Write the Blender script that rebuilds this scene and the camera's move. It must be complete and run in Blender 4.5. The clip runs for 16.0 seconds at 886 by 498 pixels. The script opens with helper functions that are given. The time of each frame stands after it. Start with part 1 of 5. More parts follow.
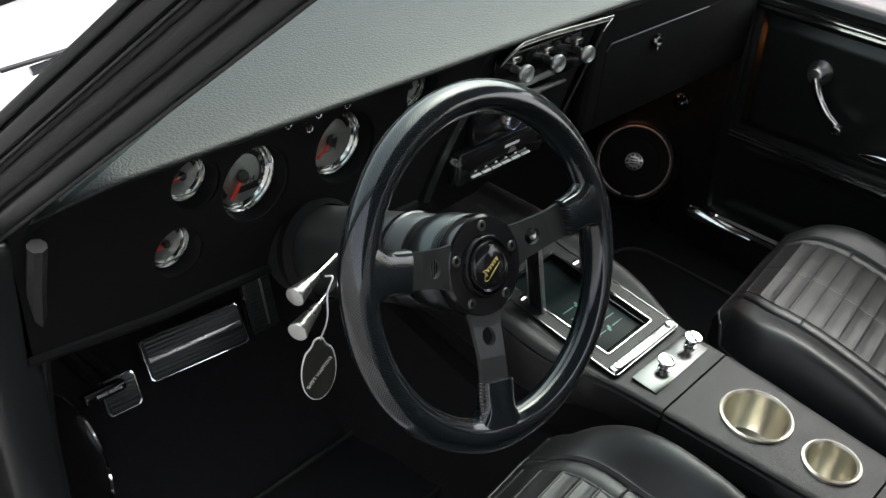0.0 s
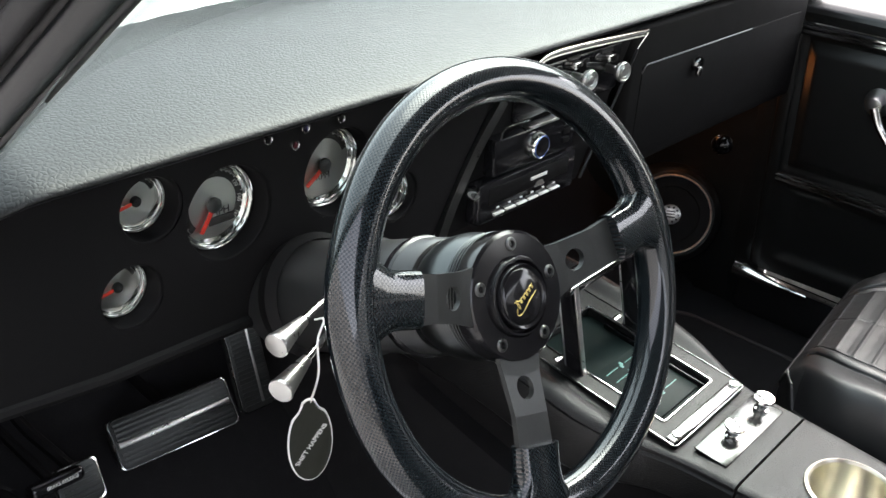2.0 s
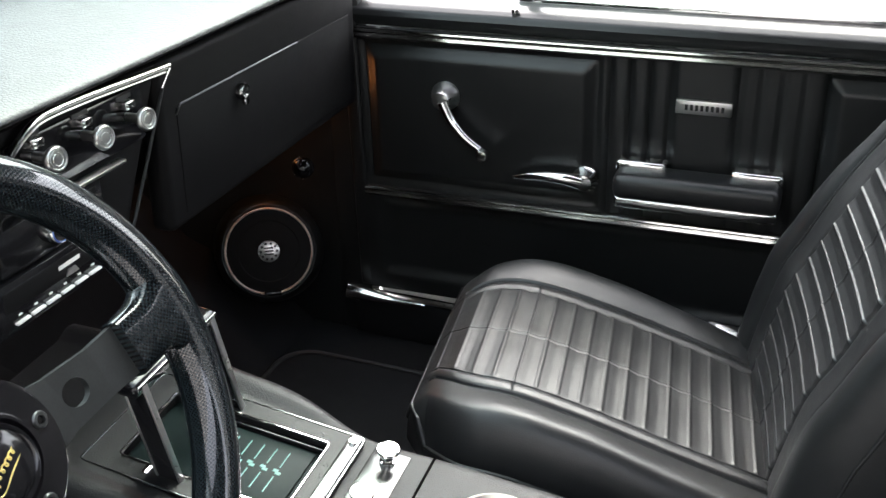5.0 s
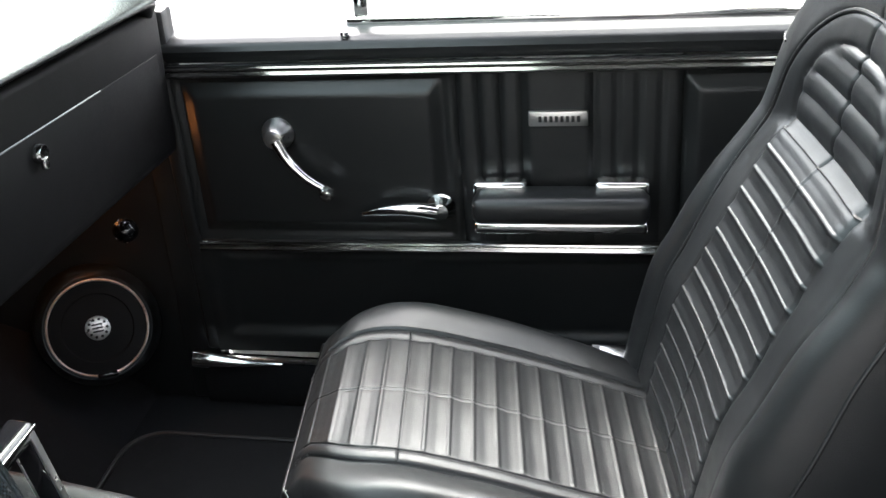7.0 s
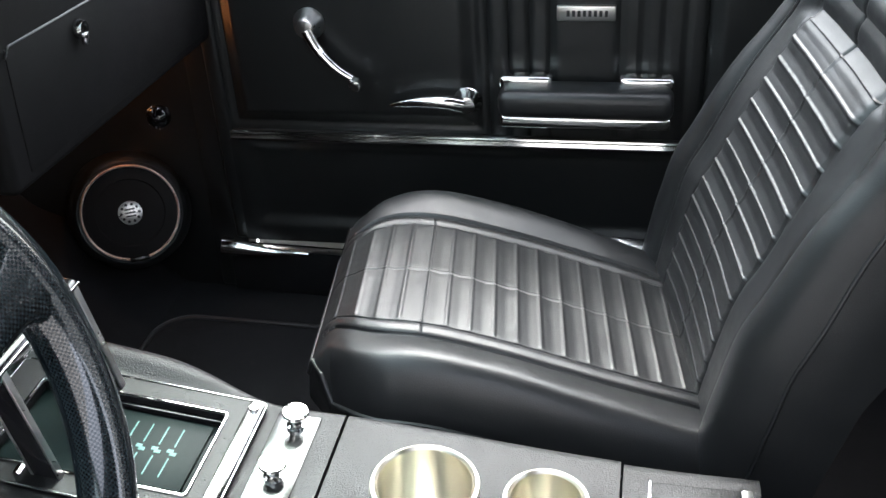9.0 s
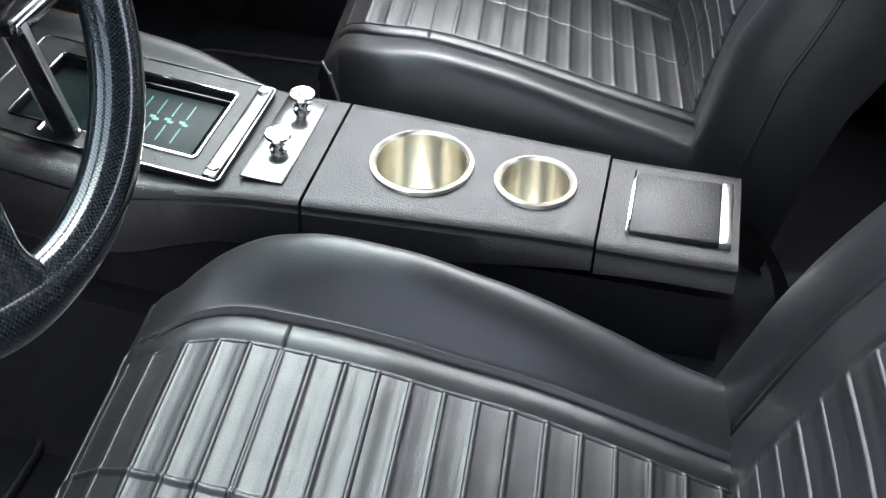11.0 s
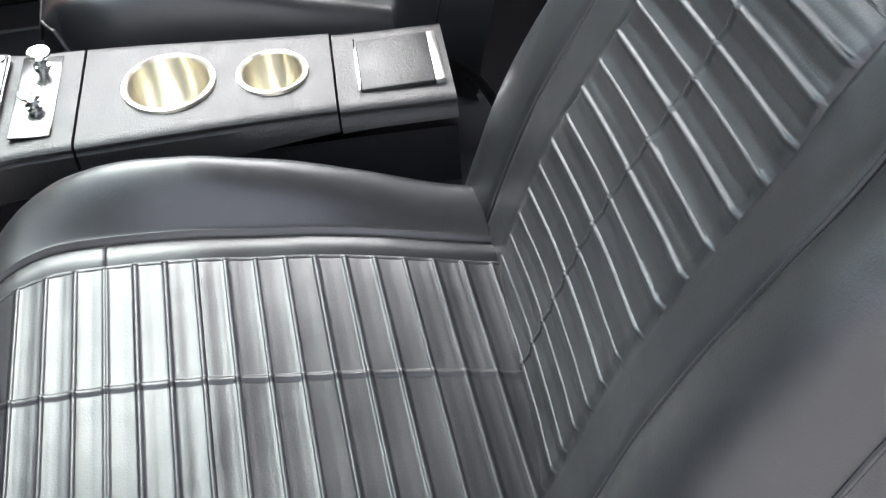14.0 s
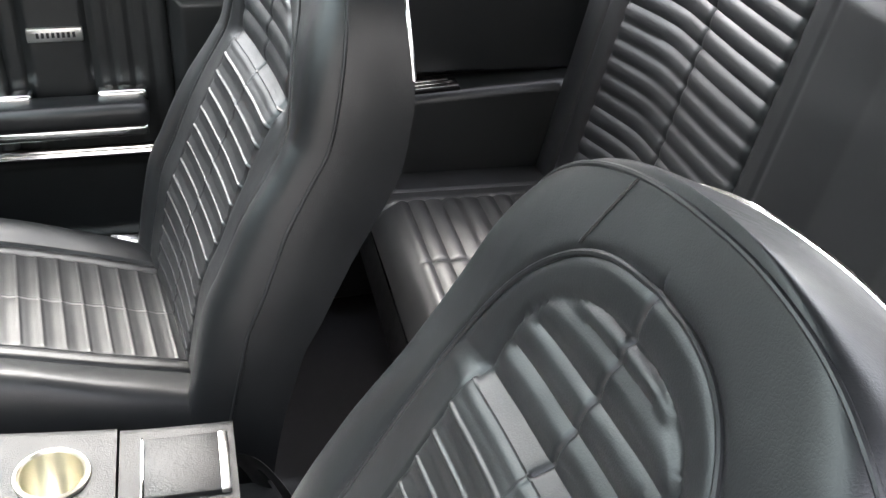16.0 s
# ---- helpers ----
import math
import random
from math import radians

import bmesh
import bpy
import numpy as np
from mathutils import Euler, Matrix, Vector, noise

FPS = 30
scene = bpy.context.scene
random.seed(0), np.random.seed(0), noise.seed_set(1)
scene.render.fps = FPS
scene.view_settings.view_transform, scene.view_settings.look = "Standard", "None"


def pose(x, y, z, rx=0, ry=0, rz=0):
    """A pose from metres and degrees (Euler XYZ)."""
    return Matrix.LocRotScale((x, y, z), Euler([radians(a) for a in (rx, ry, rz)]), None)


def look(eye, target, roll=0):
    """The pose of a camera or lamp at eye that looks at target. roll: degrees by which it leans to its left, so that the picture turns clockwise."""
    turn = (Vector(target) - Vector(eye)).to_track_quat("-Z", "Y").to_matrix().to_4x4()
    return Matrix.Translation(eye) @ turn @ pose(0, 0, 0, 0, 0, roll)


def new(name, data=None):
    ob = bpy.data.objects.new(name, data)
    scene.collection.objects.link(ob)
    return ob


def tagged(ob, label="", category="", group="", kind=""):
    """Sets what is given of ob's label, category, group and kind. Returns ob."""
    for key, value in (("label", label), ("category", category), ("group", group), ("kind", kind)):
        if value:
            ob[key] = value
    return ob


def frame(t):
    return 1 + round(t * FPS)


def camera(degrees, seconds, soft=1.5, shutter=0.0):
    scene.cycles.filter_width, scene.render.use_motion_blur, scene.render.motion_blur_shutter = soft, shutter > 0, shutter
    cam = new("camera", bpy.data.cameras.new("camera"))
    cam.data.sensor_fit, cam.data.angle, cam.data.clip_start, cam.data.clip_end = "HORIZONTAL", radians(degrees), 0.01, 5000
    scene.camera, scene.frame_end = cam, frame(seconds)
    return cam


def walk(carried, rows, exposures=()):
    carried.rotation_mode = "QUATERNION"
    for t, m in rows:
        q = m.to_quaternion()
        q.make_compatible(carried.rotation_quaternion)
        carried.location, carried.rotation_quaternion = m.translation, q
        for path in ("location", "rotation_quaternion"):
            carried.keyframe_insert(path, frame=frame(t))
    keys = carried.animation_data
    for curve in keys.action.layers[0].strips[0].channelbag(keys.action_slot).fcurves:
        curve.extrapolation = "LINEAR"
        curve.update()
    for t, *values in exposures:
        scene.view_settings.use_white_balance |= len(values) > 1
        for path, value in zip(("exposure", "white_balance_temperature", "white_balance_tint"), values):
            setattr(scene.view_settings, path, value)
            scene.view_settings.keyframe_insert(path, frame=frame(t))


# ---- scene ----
cam = camera(46.0, 16.0)
PATH = [
    (0, (-0.992, -0.442, 1.217), (0.249, 0.612, 0.056), 4.1),
    (0.5, (-0.947, -0.387, 1.121), (0.284, 0.703, -0.017), 2.0),
    (1, (-0.904, -0.357, 1.067), (0.326, 0.794, -0.01), 0.9),
    (1.5, (-0.884, -0.347, 1.054), (0.365, 0.824, 0.021), 0.9),
    (2, (-0.882, -0.35, 1.052), (0.408, 0.801, 0.047), 1.6),
    (2.5, (-0.878, -0.36, 1.051), (0.459, 0.752, 0.064), 2.1),
    (3, (-0.87, -0.382, 1.052), (0.516, 0.68, 0.076), 1.9),
    (3.5, (-0.838, -0.393, 1.05), (0.595, 0.598, 0.067), 1.3),
    (4, (-0.804, -0.397, 1.042), (0.689, 0.497, 0.056), 0.3),
    (4.5, (-0.757, -0.367, 1.022), (0.822, 0.376, 0.045), 0.0),
    (5, (-0.687, -0.335, 1.009), (0.954, 0.265, 0.037), -0.8),
    (7.5, (-0.562, -0.274, 0.964), (1.175, 0.021, 0.017), -3.0),
    (8, (-0.577, -0.269, 0.966), (1.141, 0.035, -0.011), -2.7),
    (10.5, (-0.682, -0.316, 0.883), (0.835, 0.049, -0.369), -1.3),
    (11, (-0.714, -0.322, 0.866), (0.739, 0.029, -0.463), -0.4),
    (11.5, (-0.751, -0.321, 0.841), (0.642, 0.003, -0.556), 0.5),
    (12, (-0.773, -0.322, 0.829), (0.512, -0.012, -0.672), -1.1),
    (12.5, (-0.802, -0.306, 0.827), (0.41, -0.069, -0.747), -3.7),
    (13, (-0.812, -0.298, 0.854), (0.412, -0.144, -0.72), -7.1),
    (13.5, (-0.827, -0.307, 0.883), (0.457, -0.257, -0.65), -8.5),
    (14, (-0.855, -0.319, 0.938), (0.502, -0.426, -0.527), -5.0),
    (14.5, (-0.835, -0.353, 1.026), (0.532, -0.563, -0.419), -1.7),
    (15, (-0.816, -0.366, 1.048), (0.64, -0.684, -0.285), 0.8),
    (15.5, (-0.798, -0.375, 1.059), (0.753, -0.774, -0.139), 3.0),
    (16, (-0.778, -0.387, 1.07), (0.83, -0.842, -0.028), 4.5),
]
walk(cam, [(t, look(eye, target, roll)) for t, eye, target, roll in PATH],
     [(0, 2.1, 6650, 11), (0.7, 2.62, 6650, 12), (1.5, 2.95, 6700, 14), (3.5, 3.15, 6650, 13), (5, 3.3, 6600, 12), (8, 3.75, 6450, 11), (10.5, 3.4, 6200, 14), (12.5, 3.38, 6150, 15), (13.5, 3.6, 6300, 15), (14.5, 4.2, 6500, 15), (16, 4.15, 6700, 14)])

from mathutils import noise


# ---- world and light ----
world = bpy.data.worlds.new("sky")
scene.world = world
world.use_nodes = True
_n = world.node_tree.nodes
_sky = _n.new("ShaderNodeTexSky")
_sky.sky_type, _sky.sun_disc = "NISHITA", False
_sky.sun_elevation, _sky.sun_rotation = radians(50), radians(82)
_sky.air_density, _sky.dust_density = 1.0, 2.2
_hsv = _n.new("ShaderNodeHueSaturation")
_hsv.inputs["Saturation"].default_value = 0.33
world.node_tree.links.new(_sky.outputs[0], _hsv.inputs["Color"])
world.node_tree.links.new(_hsv.outputs[0], _n["Background"].inputs["Color"])
_n["Background"].inputs["Strength"].default_value = 0.15
sun = new("sun", bpy.data.lights.new("sun", "SUN"))
sun.data.energy, sun.data.angle, sun.data.color = 0.3, radians(60), (1.0, 0.97, 0.92)
sun.matrix_world = look((3.18, 0.45, 3.83), (0, 0, 0))

# ---- materials ----


def material(name, color, rough=0.5, metal=0.0, vary=0.15, scale=20.0, bump=0.0, bump_scale=300.0, coat=0.0, spec=0.5, kind="noise"):
    """A plain surface with colour variation at two scales and fine relief."""
    m = bpy.data.materials.new(name)
    m.use_nodes = True
    t = m.node_tree
    b = t.nodes["Principled BSDF"]
    b.inputs["Roughness"].default_value, b.inputs["Metallic"].default_value = rough, metal
    b.inputs["Coat Weight"].default_value, b.inputs["Coat Roughness"].default_value = coat, 0.05
    b.inputs["Specular IOR Level"].default_value = spec
    co = t.nodes.new("ShaderNodeTexCoord")
    big, fine = t.nodes.new("ShaderNodeTexNoise"), t.nodes.new("ShaderNodeTexNoise")
    big.inputs["Scale"].default_value, big.inputs["Detail"].default_value = scale, 4
    fine.inputs["Scale"].default_value, fine.inputs["Detail"].default_value = scale * 9, 3
    mix = t.nodes.new("ShaderNodeMath")
    mix.operation = "ADD"
    t.links.new(co.outputs["Object"], big.inputs["Vector"])
    t.links.new(co.outputs["Object"], fine.inputs["Vector"])
    t.links.new(big.outputs["Fac"], mix.inputs[0])
    t.links.new(fine.outputs["Fac"], mix.inputs[1])
    ramp = t.nodes.new("ShaderNodeMapRange")
    ramp.inputs["From Min"].default_value, ramp.inputs["From Max"].default_value = 0.6, 1.4
    ramp.inputs["To Min"].default_value, ramp.inputs["To Max"].default_value = 1 - vary, 1 + vary
    t.links.new(mix.outputs[0], ramp.inputs["Value"])
    tint = t.nodes.new("ShaderNodeVectorMath")
    tint.operation = "SCALE"
    tint.inputs[0].default_value = color[:3]
    t.links.new(ramp.outputs[0], tint.inputs["Scale"])
    t.links.new(tint.outputs[0], b.inputs["Base Color"])
    rr = t.nodes.new("ShaderNodeMath")
    rr.operation = "MULTIPLY"
    rr.inputs[1].default_value = rough
    t.links.new(ramp.outputs[0], rr.inputs[0])
    t.links.new(rr.outputs[0], b.inputs["Roughness"])
    if bump:
        rel = t.nodes.new("ShaderNodeBump")
        rel.inputs["Strength"].default_value, rel.inputs["Distance"].default_value = bump, 0.0035 if kind == "grain" else 0.001
        if kind == "grain":
            v = t.nodes.new("ShaderNodeTexVoronoi")
            v.feature = "DISTANCE_TO_EDGE"
            v.inputs["Scale"].default_value = bump_scale
            warp = t.nodes.new("ShaderNodeTexNoise")
            warp.inputs["Scale"].default_value = bump_scale * 0.4
            add = t.nodes.new("ShaderNodeMixRGB")
            add.inputs[0].default_value = 0.006
            t.links.new(co.outputs["Object"], add.inputs[1])
            t.links.new(co.outputs["Object"], warp.inputs["Vector"])
            t.links.new(warp.outputs["Color"], add.inputs[2])
            t.links.new(add.outputs[0], v.inputs["Vector"])
            lim = t.nodes.new("ShaderNodeMath")
            lim.operation, lim.inputs[1].default_value = "MINIMUM", 0.25
            t.links.new(v.outputs["Distance"], lim.inputs[0])
            t.links.new(lim.outputs[0], rel.inputs["Height"])
        elif kind == "brushed":
            mp = t.nodes.new("ShaderNodeMapping")
            mp.inputs["Scale"].default_value = (1, 1, 0.02)
            ns = t.nodes.new("ShaderNodeTexNoise")
            ns.inputs["Scale"].default_value = bump_scale
            t.links.new(co.outputs["Object"], mp.inputs["Vector"])
            t.links.new(mp.outputs[0], ns.inputs["Vector"])
            t.links.new(ns.outputs["Fac"], rel.inputs["Height"])
        else:
            ns = t.nodes.new("ShaderNodeTexNoise")
            ns.inputs["Scale"].default_value, ns.inputs["Detail"].default_value = bump_scale, 5
            t.links.new(co.outputs["Object"], ns.inputs["Vector"])
            t.links.new(ns.outputs["Fac"], rel.inputs["Height"])
        t.links.new(rel.outputs[0], b.inputs["Normal"])
    return m


def carbon_weave():
    """Dark woven fibre under clear lacquer."""
    m = material("carbon_fibre", (0.02, 0.026, 0.03), 0.34, 0.0, 0.1, 40, coat=1.0, spec=0.1)
    t = m.node_tree
    b = t.nodes["Principled BSDF"]
    uv = t.nodes.new("ShaderNodeUVMap")
    ch = t.nodes.new("ShaderNodeTexChecker")
    ch.inputs["Scale"].default_value = 1.0
    ch.inputs["Color1"].default_value = (0.001, 0.0012, 0.0015, 1)
    ch.inputs["Color2"].default_value = (0.0070, 0.0125, 0.0150, 1)
    t.links.new(uv.outputs[0], ch.inputs["Vector"])
    t.links.new(ch.outputs["Color"], b.inputs["Base Color"])
    for name, lo, hi in (("Roughness", 0.50, 0.20), ("Specular IOR Level", 0.06, 0.55)):
        mr = t.nodes.new("ShaderNodeMapRange")
        mr.inputs["To Min"].default_value, mr.inputs["To Max"].default_value = lo, hi
        t.links.new(ch.outputs["Fac"], mr.inputs["Value"])
        t.links.new(mr.outputs[0], b.inputs[name])
    rl = t.nodes.new("ShaderNodeBump")
    rl.inputs["Strength"].default_value, rl.inputs["Distance"].default_value = 0.03, 0.0004
    t.links.new(ch.outputs["Fac"], rl.inputs["Height"])
    t.links.new(rl.outputs[0], b.inputs["Normal"])
    return m


VINYL = material("black_vinyl", (0.0110, 0.0119, 0.0124), 0.39, vary=0.17, scale=9, bump=0.08, bump_scale=420, kind="grain")


def stretched(m, size, depth):
    """Soft hollows and swells of vinyl stretched over foam, under the grain."""
    t = m.node_tree
    co, ns, rel = (t.nodes.new(k) for k in ("ShaderNodeTexCoord", "ShaderNodeTexNoise", "ShaderNodeBump"))
    ns.inputs["Scale"].default_value, ns.inputs["Detail"].default_value = size, 0.6
    rel.inputs["Strength"].default_value, rel.inputs["Distance"].default_value = 1.0, depth
    t.links.new(co.outputs["Object"], ns.inputs["Vector"])
    t.links.new(ns.outputs["Fac"], rel.inputs["Height"])
    grain = next(n for n in t.nodes if n.type == "BUMP" and n != rel)
    t.links.new(rel.outputs[0], grain.inputs["Normal"])


stretched(VINYL, 8, 0.0045)
PAD = material("dash_vinyl", (0.0075, 0.0085, 0.0085), 0.34, vary=0.15, scale=8, bump=0.24, bump_scale=210, kind="grain", spec=0.26)
DOORVINYL = material("door_vinyl", (0.010, 0.011, 0.011), 0.33, vary=0.12, scale=10, bump=0.05, bump_scale=700, kind="grain")
FACE = material("satin_black_dash", (0.0062, 0.0062, 0.0065), 0.55, vary=0.1, scale=30, bump=0.1, bump_scale=900, spec=0.12)
GRAINED = material("grained_plastic", (0.0072, 0.0074, 0.0078), 0.40, vary=0.30, scale=40, bump=0.75, bump_scale=620, spec=0.38)
CARPET = material("black_carpet", (0.016, 0.016, 0.017), 0.95, vary=0.35, scale=50, bump=1.0, bump_scale=900, spec=0.1)
GLOSS = material("gloss_black", (0.008, 0.008, 0.009), 0.12, vary=0.1, scale=30)
RUBBER = material("black_rubber", (0.012, 0.012, 0.012), 0.6, vary=0.2, scale=60)
CHROME = material("chrome", (0.82, 0.82, 0.80), 0.09, 1.0, vary=0.05, scale=30)
SATIN = material("satin_aluminium", (0.60, 0.60, 0.58), 0.28, 1.0, vary=0.04, scale=25, bump=0.05, bump_scale=300, kind="brushed")
STEEL = material("brushed_steel", (0.62, 0.595, 0.52), 0.28, 1.0, vary=0.02, scale=40)
SPOKE = material("grey_anodised", (0.040, 0.043, 0.042), 0.36, 0.6, vary=0.12, scale=70)
DIAL = material("spun_silver_dial", (0.80, 0.80, 0.77), 0.30, 1.0, vary=0.04, scale=60)
for _t in (STEEL.node_tree, DIAL.node_tree):
    _tan = _t.nodes.new("ShaderNodeTangent")
    _tan.direction_type, _tan.axis = "RADIAL", "Z"
    _t.nodes["Principled BSDF"].inputs["Anisotropic"].default_value = 0.8
    _t.nodes["Principled BSDF"].inputs["Anisotropic Rotation"].default_value = 0.25
    _t.links.new(_tan.outputs[0], _t.nodes["Principled BSDF"].inputs["Tangent"])
DARKCHROME = material("dull_chrome", (0.34, 0.345, 0.34), 0.16, 1.0, vary=0.08, scale=40)
DIMRED = material("dark_red_lens", (0.06, 0.008, 0.012), 0.2, vary=0.05)
DIMBLUE = material("dark_blue_lens", (0.015, 0.015, 0.05), 0.2, vary=0.05)
# chrome of the speaker ring, its bright warm reflection put into the colour
WARMGLINT = material("chrome_tinted_by_glow", (0.95, 0.82, 0.74), 0.28, 0.5, vary=0.05, scale=30)
BLUE = material("blue_ring", (0.10, 0.18, 0.55), 0.25, vary=0.05)
CARBON = carbon_weave()
RED = material("red_needle", (0.75, 0.05, 0.03), 0.4, vary=0.05)
THREAD = material("grey_thread", (0.22, 0.22, 0.21), 0.7, vary=0.1)
INK = material("black_ink", (0.015, 0.015, 0.015), 0.5, vary=0.05)
WHITE = material("white_print", (0.75, 0.75, 0.72), 0.5, vary=0.05)
GOLD = material("gold_print", (0.65, 0.5, 0.16), 0.35, 0.6, vary=0.05)
TEAL = material("teal_print", (0.05, 0.19, 0.165), 0.4, vary=0.05)
PAINT = material("pale_car_paint", (0.72, 0.74, 0.70), 0.25, vary=0.04, scale=3, coat=0.6)
CONCRETE = material("concrete", (0.32, 0.315, 0.30), 0.85, vary=0.15, scale=2, bump=0.3, bump_scale=60)
LINER = material("headliner", (0.05, 0.05, 0.05), 0.8, vary=0.15, scale=30, bump=0.3, bump_scale=500)
MASONRY = material("dark_render", (0.30, 0.298, 0.29), 0.85, vary=0.2, scale=1.5, bump=0.3, bump_scale=40)
BRICKTONE = material("tan_masonry", (0.075, 0.065, 0.056), 0.85, vary=0.25, scale=1.2, bump=0.3, bump_scale=30)
BLACKTRIM = material("black_trim", (0.012, 0.012, 0.012), 0.5, vary=0.15, scale=30)
KHAKI = material("dark_olive_acrylic", (0.030, 0.032, 0.026), 0.35, vary=0.1, scale=20, spec=0.2)
BOOT = material("satin_grey_metal", (0.075, 0.08, 0.08), 0.30, 1.0, vary=0.08, scale=40)
COLUMN = material("satin_black_column", (0.016, 0.017, 0.017), 0.34, vary=0.1, scale=30)
SMOKE = material("smoked_acrylic", (0.010, 0.018, 0.017), 0.45, vary=0.1, scale=20, spec=0.10)
SURROUND = material("textured_black_panel", (0.0055, 0.0057, 0.006), 0.30, vary=0.15, scale=60, bump=0.5, bump_scale=900, spec=0.3)
DULLTRIM = material("dull_grey_trim", (0.11, 0.112, 0.11), 0.3, 1.0, vary=0.15, scale=60)
PLATE = material("brushed_grey_plate", (0.13, 0.136, 0.133), 0.2, 1.0, vary=0.06, scale=30, bump=0.06, bump_scale=300, kind="brushed")


def glass_material():
    m = bpy.data.materials.new("clear_glass")
    m.use_nodes = True
    t = m.node_tree
    t.nodes.remove(t.nodes["Principled BSDF"])
    tr, gl, mx, lw, pw = (t.nodes.new("ShaderNode" + k) for k in ("BsdfTransparent", "BsdfGlossy", "MixShader", "LayerWeight", "Math"))
    pw.operation, pw.inputs[1].default_value = "POWER", 4.0
    fr = t.nodes.new("ShaderNodeMapRange")
    fr.inputs["To Min"].default_value, fr.inputs["To Max"].default_value = 0.04, 0.75
    t.links.new(lw.outputs["Facing"], pw.inputs[0])
    t.links.new(pw.outputs[0], fr.inputs["Value"])
    tr.inputs["Color"].default_value = (0.94, 0.96, 0.945, 1)
    gl.inputs["Roughness"].default_value = 0.0
    t.links.new(fr.outputs[0], mx.inputs[0])
    t.links.new(tr.outputs[0], mx.inputs[1])
    t.links.new(gl.outputs[0], mx.inputs[2])
    t.links.new(mx.outputs[0], t.nodes["Material Output"].inputs[0])
    return m


GLASS = glass_material()
TINTED = glass_material()
TINTED.name = "green_tinted_glass"
TINTED.node_tree.nodes["Transparent BSDF"].inputs["Color"].default_value = (0.80, 0.93, 0.87, 1)


def lamp_material():
    m = bpy.data.materials.new("lit_amber_lens")
    m.use_nodes = True
    b = m.node_tree.nodes["Principled BSDF"]
    b.inputs["Base Color"].default_value = (0.5, 0.2, 0.06, 1)
    b.inputs["Emission Color"].default_value = (1.0, 0.36, 0.10, 1)
    b.inputs["Emission Strength"].default_value = 3.5
    return m


LAMP = lamp_material()

# ---- building helpers ----


def thing(name, m, label, category, group="", kind=""):
    ob = new(name)
    ob.empty_display_size = 0.02
    ob.matrix_world = m
    return tagged(ob, label, category, group, kind)


def mesh_ob(name, bm, mat, smooth=True):
    me = bpy.data.meshes.new(name)
    bmesh.ops.recalc_face_normals(bm, faces=bm.faces)
    bm.to_mesh(me)
    bm.free()
    for k in mat if isinstance(mat, (list, tuple)) else [mat]:
        me.materials.append(k)
    if smooth:
        me.shade_smooth()
        me.set_sharp_from_angle(angle=radians(38))
    return new(name, me)


def part(name, bm, mat, parent, label="", m=None, smooth=True):
    ob = mesh_ob(name, bm, mat, smooth)
    ob.parent = parent
    if m is not None:
        ob.matrix_basis = m
    if label:
        ob["label"] = label
    return ob


def setting(name, bm, mat, label, category):
    return tagged(mesh_ob(name, bm, mat), label, category, kind="structure")


def box(x0, x1, y0, y1, z0, z1, r=0.003, seg=2, bm=None):
    own = bmesh.new()
    bmesh.ops.create_cube(own, size=1.0)
    for v in own.verts:
        v.co = Vector((x0 + (v.co.x + 0.5) * (x1 - x0), y0 + (v.co.y + 0.5) * (y1 - y0), z0 + (v.co.z + 0.5) * (z1 - z0)))
    if r:
        bmesh.ops.bevel(own, geom=own.edges[:], offset=r, segments=seg, affect="EDGES", profile=0.5, clamp_overlap=True)
    if bm is None:
        return own
    return join(bm, own)


def join(bm, other, m=None):
    me = bpy.data.meshes.new("tmp")
    if m is not None:
        other.transform(m)
    other.to_mesh(me)
    other.free()
    bm.from_mesh(me)
    bpy.data.meshes.remove(me)
    return bm


def lathe(profile, seg=48, m=None):
    """Turns (radius, height) pairs about z."""
    bm = bmesh.new()
    rings = []
    for r, z in profile:
        if r < 1e-6:
            rings.append([bm.verts.new((0, 0, z))])
        else:
            rings.append([bm.verts.new((r * math.cos(2 * math.pi * k / seg), r * math.sin(2 * math.pi * k / seg), z)) for k in range(seg)])
    for a, b in zip(rings, rings[1:]):
        for k in range(seg):
            j = (k + 1) % seg
            if len(a) == 1 and len(b) == 1:
                continue
            if len(a) == 1:
                bm.faces.new((a[0], b[k], b[j]))
            elif len(b) == 1:
                bm.faces.new((a[k], a[j], b[0]))
            else:
                bm.faces.new((a[k], a[j], b[j], b[k]))
    if m is not None:
        bm.transform(m)
    return bm


def tube(points, r, seg=10, closed=False, flat=1.0):
    """A round bar along points; r is a number or one per point."""
    bm = bmesh.new()
    pts = [Vector(p) for p in points]
    n = len(pts)
    rings = []
    side = None
    for k, p in enumerate(pts):
        a = pts[(k - 1) % n] if (k or closed) else p
        b = pts[(k + 1) % n] if (k < n - 1 or closed) else p
        d = (b - a).normalized()
        if side is None:
            side = d.orthogonal().normalized()
        side = (side - d * side.dot(d)).normalized()
        up = d.cross(side)
        rr = r[k] if isinstance(r, (list, tuple)) else r
        rings.append([bm.verts.new(p + rr * (math.cos(2 * math.pi * j / seg) * side + flat * math.sin(2 * math.pi * j / seg) * up)) for j in range(seg)])
    for k in range(n if closed else n - 1):
        a, b = rings[k], rings[(k + 1) % n]
        for j in range(seg):
            bm.faces.new((a[j], a[(j + 1) % seg], b[(j + 1) % seg], b[j]))
    if not closed:
        bm.faces.new(rings[0][::-1])
        bm.faces.new(rings[-1])
    return bm


